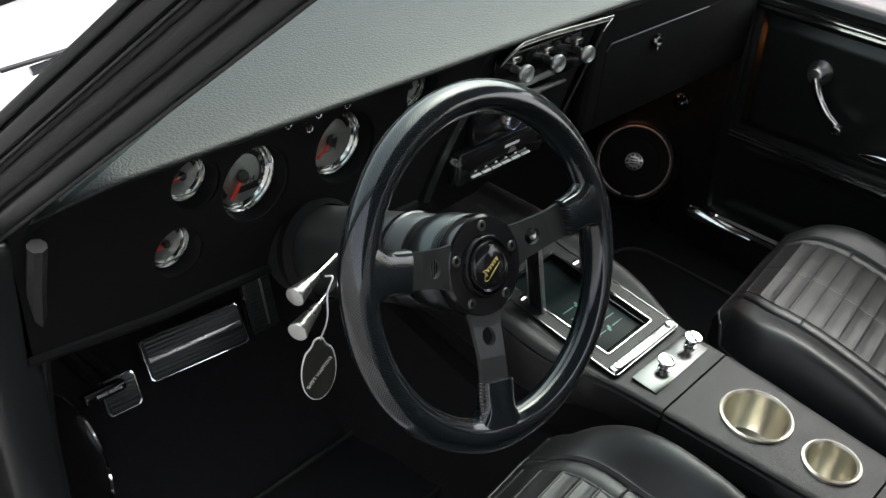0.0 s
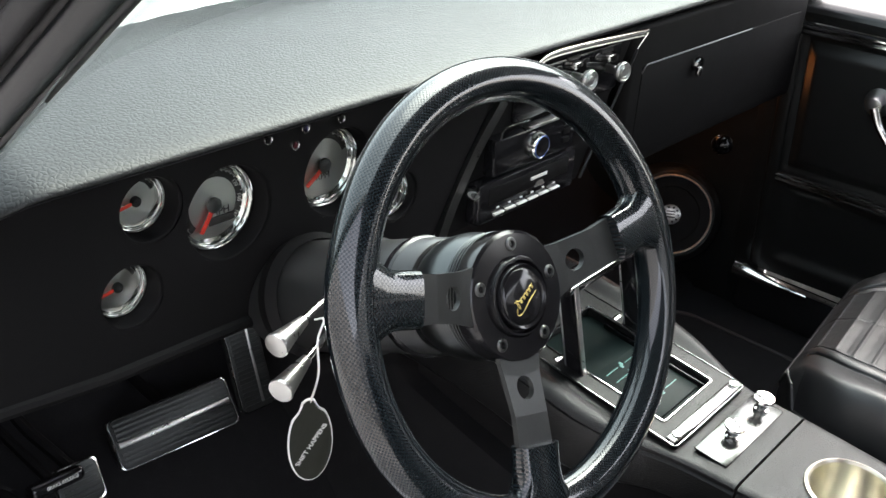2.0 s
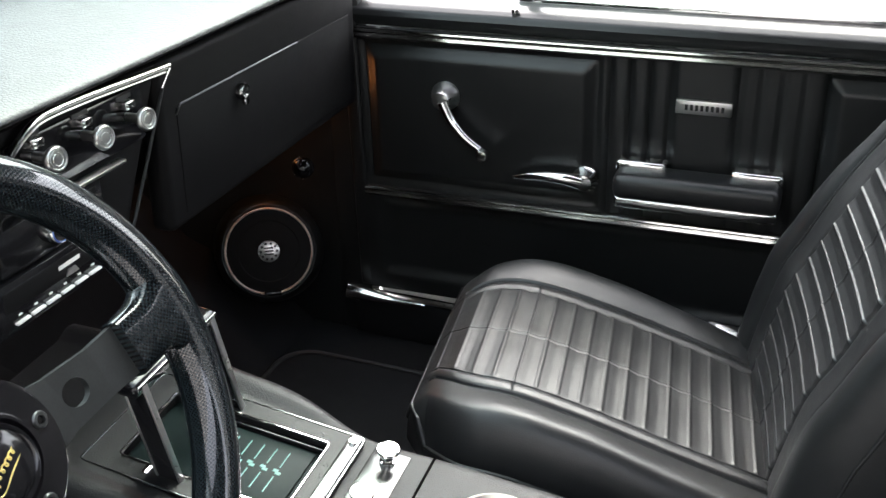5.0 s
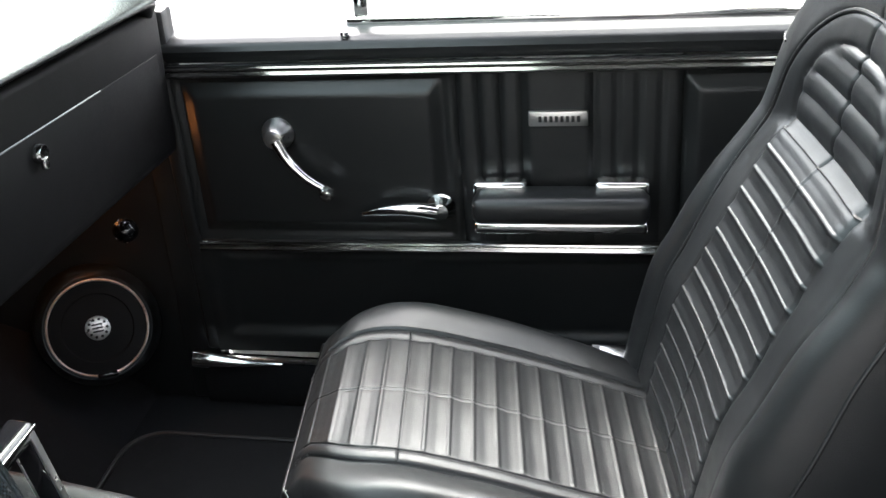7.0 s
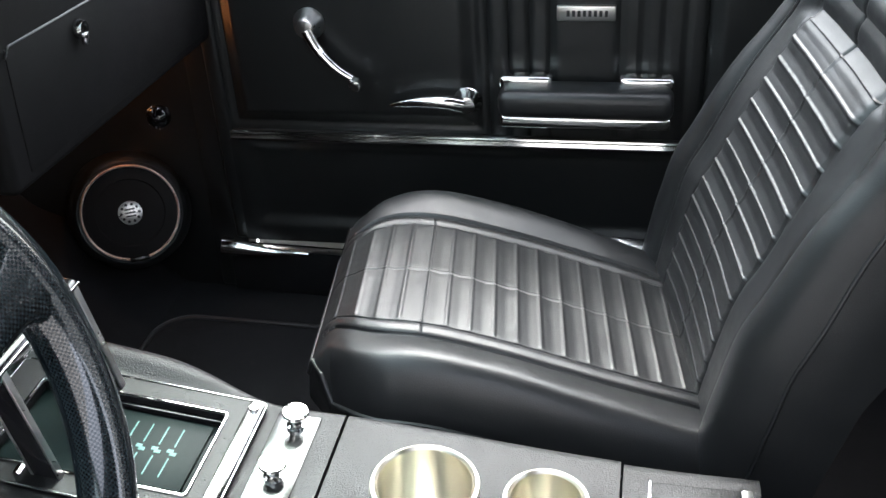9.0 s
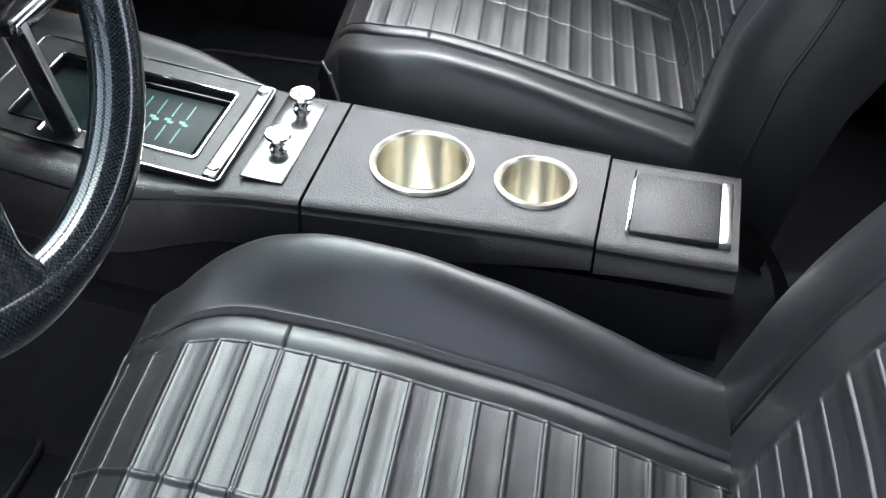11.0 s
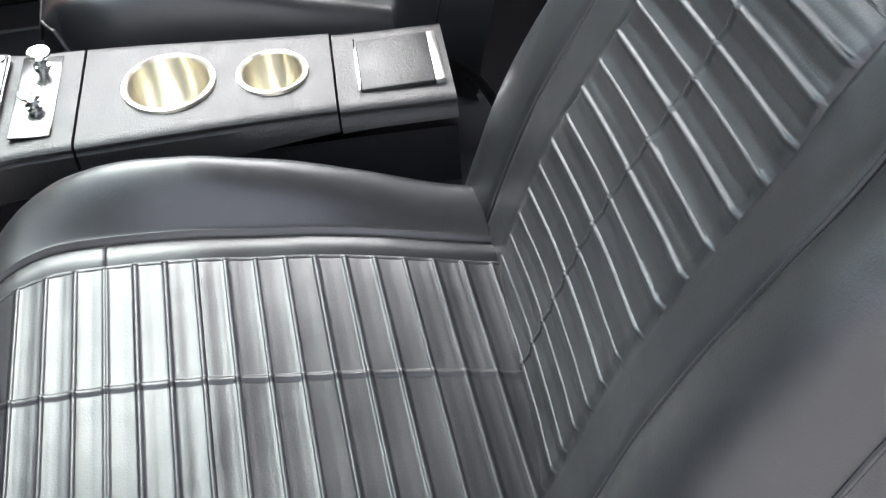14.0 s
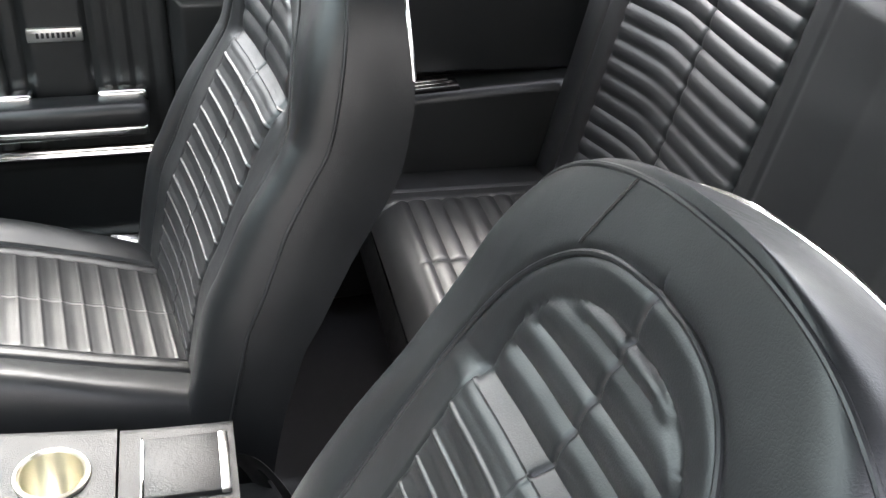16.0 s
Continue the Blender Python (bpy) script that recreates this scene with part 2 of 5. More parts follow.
def loft(profile, x0, x1, n=2, shape=None):
    """Carries an open (y, z) profile from x0 to x1; shape(x, y, z) may bend it."""
    bm = bmesh.new()
    rows = []
    for k in range(n + 1):
        x = x0 + (x1 - x0) * k / n
        rows.append([bm.verts.new(shape(x, y, z) if shape else (x, y, z)) for y, z in profile])
    for a, b in zip(rows, rows[1:]):
        for k in range(len(profile) - 1):
            bm.faces.new((a[k], a[k + 1], b[k + 1], b[k]))
    return bm


def solid(outline, z0, z1, r=0.0, seg=2):
    """A flat piece with the given (x, y) outline, from z0 to z1, with eased edges."""
    bm = bmesh.new()
    low = [bm.verts.new((x, y, z0)) for x, y in outline]
    top = [bm.verts.new((x, y, z1)) for x, y in outline]
    n = len(outline)
    bm.faces.new(low[::-1])
    cap = bm.faces.new(top)
    for k in range(n):
        bm.faces.new((low[k], low[(k + 1) % n], top[(k + 1) % n], top[k]))
    if r:
        bmesh.ops.bevel(bm, geom=cap.edges[:], offset=r, segments=seg, affect="EDGES", profile=0.5, clamp_overlap=True)
    return bm


def sheet(fn, nu, nv):
    """A grid of fn(u, v), u and v from 0 to 1."""
    bm = bmesh.new()
    g = [[bm.verts.new(fn(i / nu, j / nv)) for i in range(nu + 1)] for j in range(nv + 1)]
    for j in range(nv):
        for i in range(nu):
            bm.faces.new((g[j][i], g[j][i + 1], g[j + 1][i + 1], g[j + 1][i]))
    return bm


def rounded(w, h, r, n=6, cx=0.0, cy=0.0):
    """The outline of a rounded rectangle."""
    out = []
    for sx, sy, a0 in ((1, 1, 0), (-1, 1, 90), (-1, -1, 180), (1, -1, 270)):
        for k in range(n + 1):
            a = radians(a0 + 90 * k / n)
            out.append((cx + sx * (w / 2 - r) + r * math.cos(a), cy + sy * (h / 2 - r) + r * math.sin(a)))
    return out


def smooth_path(points, n=8):
    """Catmull-Rom through points."""
    p = [Vector(q) for q in points]
    p = [2 * p[0] - p[1]] + p + [2 * p[-1] - p[-2]]
    out = []
    for k in range(1, len(p) - 2):
        a, b, c, d = p[k - 1], p[k], p[k + 1], p[k + 2]
        for j in range(n):
            t = j / n
            out.append(0.5 * (2 * b + (c - a) * t + (2 * a - 5 * b + 4 * c - d) * t * t + (3 * b - a - 3 * c + d) * t ** 3))
    return out + [p[-2]]


def text_mesh(words, size, extrude=0.0002):
    cu = bpy.data.curves.new("words", "FONT")
    cu.body, cu.size, cu.extrude = words, size, extrude
    cu.align_x, cu.align_y = "CENTER", "CENTER"
    ob = bpy.data.objects.new("words", cu)
    scene.collection.objects.link(ob)
    bpy.context.view_layer.update()
    me = bpy.data.meshes.new_from_object(ob.evaluated_get(bpy.context.evaluated_depsgraph_get()))
    bpy.data.objects.remove(ob)
    bm = bmesh.new()
    bm.from_mesh(me)
    bpy.data.meshes.remove(me)
    return bm


def aim(origin, normal, up=(0, 0, 1)):
    """A pose whose z points along normal and whose y leans to up."""
    z = Vector(normal).normalized()
    x = Vector(up).cross(z).normalized()
    y = z.cross(x)
    m = Matrix((x, y, z)).transposed().to_4x4()
    m.translation = origin
    return m


def step(a, b, x):
    t = min(1.0, max(0.0, (x - a) / (b - a)))
    return t * t * (3 - 2 * t)


def spaced(marks, lo, hi, near, coarse):
    """Sorted stations from lo to hi: close together round each mark, coarse elsewhere."""
    out = {lo, hi}
    k = lo
    while k < hi:
        out.add(round(k, 6))
        k += coarse
    for m in marks:
        for d in near:
            if lo < m + d < hi:
                out.add(round(m + d, 6))
    out = sorted(out)
    keep = [out[0]]
    for v in out[1:]:
        if v - keep[-1] > 0.0004:
            keep.append(v)
    return keep


def ridge(d, w):
    """A rounded cord: 1 on its crest, 0 from half-width w on."""
    return math.sqrt(max(0.0, 1 - (d / w) ** 2))


def stations(fn, us, vs):
    """A grid of fn(u, v) over given stations."""
    bm = bmesh.new()
    g = [[bm.verts.new(fn(u, v)) for u in us] for v in vs]
    for a, b in zip(g, g[1:]):
        for i in range(len(us) - 1):
            bm.faces.new((a[i], a[i + 1], b[i + 1], b[i]))
    return bm


def valley(d, w):
    """1 in the middle of a seam, falling to 0 at half-width w."""
    return max(0.0, 1 - abs(d) / w) ** 2


# ---- ground, shell and glass ----
setting("ground", sheet(lambda u, v: ((u - 0.5) * 600, (v - 0.5) * 600, -0.34), 8, 8), CONCRETE, "pale sunlit concrete ground round the car", "ground")

# two unseen walls, added to darken reflections and bounce from left and rear
setting("sky_block_side", box(-4.2, -4.0, -7.0, 4.5, -0.34, 3.3, 0.02), MASONRY, "plain unseen wall added beside the car to hold back sky light", "wall")
setting("sky_block_rear", box(-4.0, 5.0, -7.2, -7.0, -0.34, 3.2, 0.02), MASONRY, "plain unseen wall added behind the car to hold back sky light", "wall")

# unseen wall ahead, added to keep low sky off dash pad and backrests
setting("sky_block_front", box(-9.0, 10.0, 9.0, 9.3, -0.34, 3.7, 0.02), BRICKTONE, "plain unseen brown wall added ahead to cut low sky light", "wall")
setting("wall_4", box(10.0, 10.3, -6.0, 9.3, -0.34, 3.6, 0.02), BRICKTONE, "plain brown wall of a building across from the passenger side", "wall")


def toe(y):
    return 0.0 if y < 0.42 else 0.9 * (y - 0.42)


floor = setting("floor", loft([(-1.3, 0.06), (-0.75, 0.06), (-0.7, 0.0), (0.42, 0.0), (0.62, 0.16), (0.86, 0.50), (0.88, 0.72)], -0.74, 0.74, 2), CARPET, "black loop-pile carpet over the floor pan and toe board", "carpet")


def hump(x, y):
    w = 0.17 + 0.06 * step(0.2, 0.8, y)
    h = 0.17 + 0.10 * step(0.1, 0.7, y)
    return h * (1 - step(0.55 * w, w, abs(x))) - 0.004


setting("tunnel", sheet(lambda u, v: ((u - 0.5) * 0.5, -1.0 + v * 1.86, hump((u - 0.5) * 0.5, -1.0 + v * 1.86) + toe(-1.0 + v * 1.86) * (0.2)), 30, 30), CARPET, "carpeted hump along the middle of the floor", "carpet")

# roof, pillars and body sides
ROOF_Y0, ROOF_Y1 = -1.15, -0.125


def roof_under(u, v):
    x, y = (u - 0.5) * 1.22, ROOF_Y0 + v * (ROOF_Y1 - ROOF_Y0)
    y += 0.085 * (1 - (2 * u - 1) ** 2) * v
    return (x * (1 - 0.05 * v), y, 1.215 - 0.08 * (2 * u - 1) ** 2 - 0.05 * (2 * v - 1) ** 2)


def roof_top(u, v):
    x, y, z = roof_under(u, v)
    return (x * 1.05, y * 1.02, z + 0.03)


roof = sheet(roof_under, 16, 12)
setting("ceiling", roof, LINER, "black cloth headliner under the roof", "headliner")
setting("roof", sheet(roof_top, 16, 12), PAINT, "pale painted steel roof skin", "roof")

for sx in (-1, 1):
    rail = tube([(sx * 0.61, ROOF_Y0, 1.08), (sx * 0.615, -0.6, 1.135), (sx * 0.575, ROOF_Y1, 1.10)], 0.022, 10)
    setting("trim_roof_rail", rail, BLACKTRIM, "black trim along the roof rail", "trim")
header = tube(smooth_path([(-0.575, ROOF_Y1, 1.10), (-0.3, ROOF_Y1 + 0.065, 1.142), (0, ROOF_Y1 + 0.085, 1.155), (0.3, ROOF_Y1 + 0.065, 1.142), (0.575, ROOF_Y1, 1.10)], 5), 0.028, 10)
setting("trim_header", header, BLACKTRIM, "black trim over the windshield", "trim")

# windshield: curved in plan, leaning back
SHIELD_LOW = [(-0.70, 0.25, 0.715), (-0.45, 0.47, 0.70), (0.0, 0.56, 0.695), (0.45, 0.47, 0.68), (0.70, 0.25, 0.66)]
SHIELD_TOP = [(-0.575, -0.115, 1.10), (-0.3, -0.045, 1.135), (0.0, -0.025, 1.15), (0.3, -0.045, 1.135), (0.575, -0.115, 1.10)]
_low, _top = smooth_path(SHIELD_LOW, 6), smooth_path(SHIELD_TOP, 6)


def shield(u, v):
    k = min(int(u * (len(_low) - 1)), len(_low) - 2)
    f = u * (len(_low) - 1) - k
    return _low[k].lerp(_low[k + 1], f).lerp(_top[k].lerp(_top[k + 1], f), v)


pane = setting("window_1", sheet(shield, 24, 8), TINTED, "green-tinted curved windshield glass", "windshield")
pane.visible_shadow = False


def pillar(sx, name):
    """A sloping post made of parallel strips, seen square-on from beside the open door."""
    a, b = Vector((sx * 0.690, 0.285, 0.705)), Vector((sx * 0.571, -0.120, 1.090))
    post = thing(name, Matrix.Identity(4), "black windshield post with rubber seal and bright edge", "windshield post", kind="structure")
    z = (b - a).normalized()
    g = Vector((sx * 0.37, 0.58, 0.725))
    g = (g - z * g.dot(z)).normalized()
    n = z.cross(g)

    def strip(nm, g0, g1, n0, n1, mat, lab=""):
        m = Matrix((g, n, z)).transposed().to_4x4()
        m.translation = a
        part(nm, box(g0, g1, n0, n1, -0.02, (b - a).length, min(g1 - g0, n1 - n0) * 0.35, 3), mat, post, lab, m)

    out = -sx
    for nm, g0, g1, d, mat, lab in (("lip", -0.002, 0.002, 0.004, BLACKTRIM, ""), ("garnish", 0.001, 0.020, 0.008, DOORVINYL, ""), ("groove", 0.019, 0.026, 0.001, RUBBER, ""), ("seal", 0.025, 0.040, 0.011, RUBBER, "black rubber door seal"), ("channel", 0.039, 0.046, 0.003, RUBBER, ""), ("bead", 0.045, 0.0475, 0.009, SPOKE, "thin grey bead"), ("body_post", 0.046, 0.066, 0.007, GLOSS, "gloss black outer post"), ("gutter", 0.065, 0.073, 0.010, SPOKE, "grey drip moulding")):
        n0, n1 = sorted((-0.015 * out, d * out))
        strip(nm, g0, g1, n0, n1, mat, lab)
    return post


pillar(-1, "pillar_driver")
pillar(1, "pillar_passenger")

# rear of the cabin: shelf, back glass, outer sides
setting("wall_rear", loft([(-1.28, 0.0), (-1.30, 0.66)], -0.72, 0.72), CARPET, "black panel behind the rear seat", "bulkhead")
setting("parcel_shelf", box(-0.66, 0.66, -1.75, -1.20, 0.70, 0.72, 0.004), BLACKTRIM, "black shelf behind the rear seat", "shelf")
rg = setting("window_2", sheet(lambda u, v: ((u - 0.5) * (1.25 - 0.15 * v), -1.72 + 0.56 * v, 0.72 + 0.42 * v), 8, 4), GLASS, "clear rear window glass", "rear window")
rg.visible_shadow = False
for sx, side in ((-1, "driver"), (1, "passenger")):
    setting("wall_quarter_" + side, box(*sorted((sx * 0.70, sx * 0.735)), -1.75, -0.62, -0.05, 0.61, 0.004), DOORVINYL, "inner side wall beside the rear seat", "wall")
    setting("sail_panel_" + side, box(*sorted((sx * 0.62, sx * 0.66)), -1.75, -1.12, 0.60, 1.10, 0.01), BLACKTRIM, "black trim of the rear roof post", "roof post")
setting("firewall", loft([(0.87, 0.0), (0.88, 0.70)], -0.74, 0.74), CARPET, "black firewall behind the pedals", "firewall")

deck = thing("rear_body", Matrix.Identity(4), "pale painted rear deck and rear fenders", "car body", kind="structure")
part("deck_lid", sheet(lambda u, v: ((u - 0.5) * 1.46, -1.70 - 0.75 * v, 0.70 - 0.03 * (2 * u - 1) ** 2 - 0.05 * v * v), 16, 8), PAINT, deck)
part("tail", sheet(lambda u, v: ((u - 0.5) * 1.46, -2.45 - 0.06 * math.sin(math.pi * v), 0.65 - 0.03 * (2 * u - 1) ** 2 - 0.70 * v), 16, 6), PAINT, deck)
for sx in (-1, 1):
    part("rear_fender", sheet(lambda u, v: (sx * (0.742 + 0.05 * math.sin(math.pi * v) ** 0.7), -0.76 - 1.69 * u, 0.615 + 0.05 * u - 0.06 * u * u - 0.66 * v), 20, 8), PAINT, deck)

# hood, cowl and wipers seen through the windshield
hood = thing("hood", Matrix.Identity(4), "pale painted hood with cowl vent slots and wipers", "hood")
part("panel", sheet(lambda u, v: ((u - 0.5) * 1.5, 0.62 + 1.2 * v, 0.655 - 0.10 * v * v - 0.06 * (2 * u - 1) ** 2 + 0.02 * math.exp(-((u - 0.5) * 9) ** 2)), 24, 10), PAINT, hood)
part("nose", sheet(lambda u, v: ((u - 0.5) * 1.5, 1.82 + 0.10 * math.sin(math.pi * v) ** 0.6, 0.555 - 0.06 * (2 * u - 1) ** 2 + 0.02 * math.exp(-((u - 0.5) * 9) ** 2) - 0.62 * v), 24, 8), PAINT, hood, "pale front panel")
for sx in (-1, 1):
    part("fender", sheet(lambda u, v: (sx * (0.75 + 0.05 * math.sin(math.pi * v) ** 0.7), 0.36 + 1.47 * u, 0.66 - 0.13 * u * u - 0.04 - 0.62 * v + 0.10 * u * u * v), 20, 8), PAINT, hood, "pale front fender")
part("cowl", sheet(lambda u, v: ((u - 0.5) * 1.44, 0.44 - 0.18 * (2 * u - 1) ** 2 + 0.14 + (0.06 + 0.12 * (2 * u - 1) ** 2) * v, 0.66 - 0.03 * abs(2 * u - 1)), 24, 4), PAINT, hood, "pale cowl below the windshield")
for k in range(9):
    x = -0.62 + 0.155 * k
    part("vent_slot", box(x - 0.055, x + 0.055, 0.63, 0.638, 0.664, 0.668, 0.001, 1), RUBBER, hood, "dark vent slot")
for x0 in (-0.50, 0.08):
    wiper = part("wiper", tube([(x0, 0.60, 0.672), (x0 + 0.2, 0.575, 0.695), (x0 + 0.42, 0.56, 0.70)], 0.006, 6), GLOSS, hood, "thin dark wiper arm with blade")
    part("blade", tube([(x0 + 0.06, 0.567, 0.703), (x0 + 0.48, 0.553, 0.703)], 0.004, 6), RUBBER, wiper)

# ---- passenger door ----
DX = 0.70
TILTD = pose(DX, 0, 0.3235, -1.3, 0, 0)
door = thing("door_1", TILTD, "closed passenger door with black vinyl panel and chrome strips", "car door", kind="structure")
ZL = -0.32


def door_face(y, z):
    """Depth of the door panel: pads raised, gaps between them sunk; positive is towards the cabin."""
    d = 0.0
    for y0, y1 in ((-0.055, 0.277), (-0.72, -0.385)):
        q = min(y - y0, y1 - y, z - 0.315, 0.512 - z)
        d += 0.007 * step(-0.007, 0.009, q) - 0.004 * valley(q + 0.012, 0.010)
    if -0.375 < y < -0.075:
        for y0 in (-0.085, -0.113, -0.141, -0.170, -0.262, -0.290, -0.318, -0.346, -0.372):
            d -= 0.0045 * valley(y - y0, 0.008)
        if -0.262 < y < -0.170:
            d += 0.003 * step(0, 0.012, min(y + 0.262, -0.170 - y))
    return d


def door_upper(u, v):
    y, z = 0.305 - u * 1.035, 0.285 + v * 0.265
    return (-door_face(y, z), y, z + ZL)


part("upper_panel", sheet(door_upper, 260, 80), DOORVINYL, door)


def door_lower(u, v):
    y, z = 0.305 - u * 1.035, 0.10 + v * 0.18
    q = min(0.275 - y, z - 0.135, 0.262 - z)
    return (0.006 - 0.010 * step(-0.012, 0.012, -q) + 0.0, y, z + ZL)


part("lower_panel", sheet(door_lower, 120, 50), DOORVINYL, door)
cap = [(0.0, 0.552), (-0.004, 0.560), (-0.006, 0.568), (-0.002, 0.576), (0.010, 0.583), (0.030, 0.586), (0.055, 0.586), (0.058, 0.56)]


def cap_shape(u, v):
    k = min(int(v * (len(cap) - 1)), len(cap) - 2)
    f = v * (len(cap) - 1) - k
    x = cap[k][0] * (1 - f) + cap[k + 1][0] * f
    z = cap[k][1] * (1 - f) + cap[k + 1][1] * f
    return (x, 0.305 - u * 1.035, z + ZL)


part("sill_cap", sheet(cap_shape, 20, 21), DOORVINYL, door, "rolled black vinyl window sill")
for z, h in ((0.5415, 0.016), (0.283, 0.014)):
    st = part("moulding", box(-0.007, 0.002, -0.73, 0.30, z - h / 2 + ZL, z + h / 2 + ZL, 0.003, 2), RUBBER, door, "chrome strip with a dark centre groove")
    part("bead", tube([(-0.008, 0.30, z + h * 0.28 + ZL), (-0.008, -0.73, z + h * 0.28 + ZL)], 0.0032, 8), CHROME, st)
    part("bead", tube([(-0.008, 0.30, z - h * 0.26 + ZL), (-0.008, -0.73, z - h * 0.26 + ZL)], 0.0042, 8), CHROME, st)
part("edge", box(-0.004, 0.03, 0.300, 0.325, 0.10 + ZL, 0.58 + ZL, 0.006, 3), DOORVINYL, door)
part("outer_skin", box(0.06, 0.10, -0.75, 0.32, 0.02 + ZL, 0.58 + ZL, 0.01, 2), PAINT, door)
part("weatherstrip", box(0.040, 0.052, -0.73, 0.06, 0.581 + ZL, 0.595 + ZL, 0.003), CHROME, door, "bright window edge strip")
part("vent_post", box(0.045, 0.062, 0.030, 0.050, 0.592 + ZL, 1.10 + ZL, 0.003), CHROME, door, "bright post of the vent window")
part("lock_knob", lathe([(0.0035, 0.0), (0.0035, 0.010), (0.006, 0.013), (0.006, 0.018), (0.0, 0.020)], 14, pose(0.006, 0.055, 0.570 + ZL)), CHROME, door, "small chrome lock button")
# window crank
cr = part("window_crank", lathe([(0.021, 0.0), (0.0225, 0.004), (0.0205, 0.010), (0.0165, 0.016), (0.0155, 0.022), (0.0125, 0.028), (0.0, 0.031)], 32, aim((-0.006, 0.158, 0.455 + ZL), (-1, 0, 0))), SATIN, door, "chrome window crank")
arm = smooth_path([(-0.030, 0.156, 0.453 + ZL), (-0.032, 0.142, 0.425 + ZL), (-0.033, 0.120, 0.400 + ZL), (-0.034, 0.096, 0.384 + ZL)], 5)
part("arm", tube(arm, [0.009 - 0.0035 * k / (len(arm) - 1) for k in range(len(arm))], 10), CHROME, cr)
part("knob", lathe([(0.006, 0.0), (0.010, 0.006), (0.011, 0.012), (0.008, 0.019), (0.0, 0.021)], 18, aim((-0.030, 0.092, 0.380 + ZL), (-1, 0, 0))), CHROME, cr)
# inner release lever
rl = part("release_lever", lathe([(0.019, 0.0), (0.020, 0.006), (0.016, 0.012), (0.012, 0.022), (0.0, 0.025)], 28, aim((-0.003, -0.056, 0.345 + ZL), (-1, 0, 0))), CHROME, door, "chrome door release lever")
arm = smooth_path([(-0.022, -0.050, 0.345 + ZL), (-0.028, -0.030, 0.351 + ZL), (-0.030, 0.000, 0.352 + ZL), (-0.028, 0.030, 0.348 + ZL), (-0.022, 0.050, 0.342 + ZL)], 5)
part("arm", tube(arm, [0.011 - 0.008 * (k / (len(arm) - 1)) ** 1.3 for k in range(len(arm))], 10), CHROME, rl)
# armrest
ar = part("armrest", box(-0.062, -0.006, -0.333, -0.104, 0.342 + ZL, 0.380 + ZL, 0.013, 4), VINYL, door, "black padded armrest with chrome ends")
part("chrome_base", box(-0.056, -0.004, -0.331, -0.106, 0.328 + ZL, 0.346 + ZL, 0.006, 3), CHROME, ar)
for y0, y1 in ((-0.174, -0.103), (-0.333, -0.262)):
    part("chrome_end", box(-0.030, -0.003, y0, y1, 0.366 + ZL, 0.390 + ZL, 0.006, 3), CHROME, ar)
bd = part("badge", box(-0.008, 0.0, -0.254, -0.178, 0.460 + ZL, 0.4805 + ZL, 0.002, 2), SATIN, door, "small satin metal name plate")
for k in range(8):
    part("bar", box(-0.0088, -0.0075, -0.2440 + k * 0.0070, -0.2400 + k * 0.0070, 0.4665 + ZL, 0.4745 + ZL, 0, 1), INK, bd)

# side glass of the passenger door
sg = setting("window_3", box(0.745, 0.749, -0.75, 0.03, 0.575, 1.11, 0), GLASS, "clear raised side window", "side window")
sg.visible_shadow = False

# sill plate and hinge pillar
sp = thing("sill_plate", pose(0.66, 0, 0.05, 0.5), "bright scuff plate along the door sill", "sill plate")
part("plate", box(0.028, 0.036, -0.60, 0.30, 0.030, 0.0365, 0.002, 2), SATIN, sp)
part("riser", box(0.030, 0.050, -0.60, 0.33, -0.05, 0.031, 0.003, 2), CARPET, sp)
part("flare", tube(smooth_path([(0.024, 0.20, 0.031), (0.020, 0.27, 0.033), (0.018, 0.335, 0.040)], 4), [0.003, 0.004, 0.005, 0.006, 0.008, 0.010, 0.012, 0.014, 0.015], 10), CHROME, sp)
for sx, side in ((1, "passenger"), (-1, "driver")):
    kick = setting("kick_panel_" + side, sheet(lambda u, v: (sx * (0.715 - 0.13 * step(0.25, 1.0, u) * (1 - 0.35 * v) - 0.012), 0.315 + 0.50 * u, -0.01 + 0.62 * v), 16, 8), DOORVINYL, "black moulded kick panel ahead of the door", "kick panel")
setting("hinge_post_passenger", box(0.70, 0.735, 0.30, 0.36, 0.0, 0.62, 0.008), DOORVINYL, "black door hinge post", "door post")
setting("hinge_post_driver", box(-0.735, -0.68, 0.30, 0.37, 0.0, 0.68, 0.010, 3), DOORVINYL, "black door hinge post with rubber seal", "door post")
setting("sill_driver", box(-0.74, -0.62, -0.70, 0.36, -0.05, 0.055, 0.012, 3), SATIN, "bright door sill", "door sill")
seal = smooth_path([(-0.672, 0.285, 0.68), (-0.675, 0.305, 0.60), (-0.675, 0.335, 0.45), (-0.675, 0.35, 0.25), (-0.672, 0.33, 0.09)], 6)
setting("trim_seal", tube(seal, 0.009, 8), RUBBER, "black rubber door seal", "door seal")

# speaker in the kick panel
SPK = aim((0.622, 0.448, 0.176), (-0.80, -0.45, 0.40)) @ Matrix.Scale(0.85, 4)
spk = thing("speaker", SPK, "round black loudspeaker with a chrome ring, warm reflection painted in", "loudspeaker")
part("pod", lathe([(0.112, -0.09), (0.104, -0.03), (0.096, -0.006), (0.090, -0.001), (0.084, -0.003)], 56), DOORVINYL, spk)
part("ring", lathe([(0.0805, -0.003), (0.0805, 0.004), (0.0826, 0.0065), (0.0848, 0.004), (0.0848, -0.003)], 72), WARMGLINT, spk, "chrome ring with a warm reflection put into its colour")
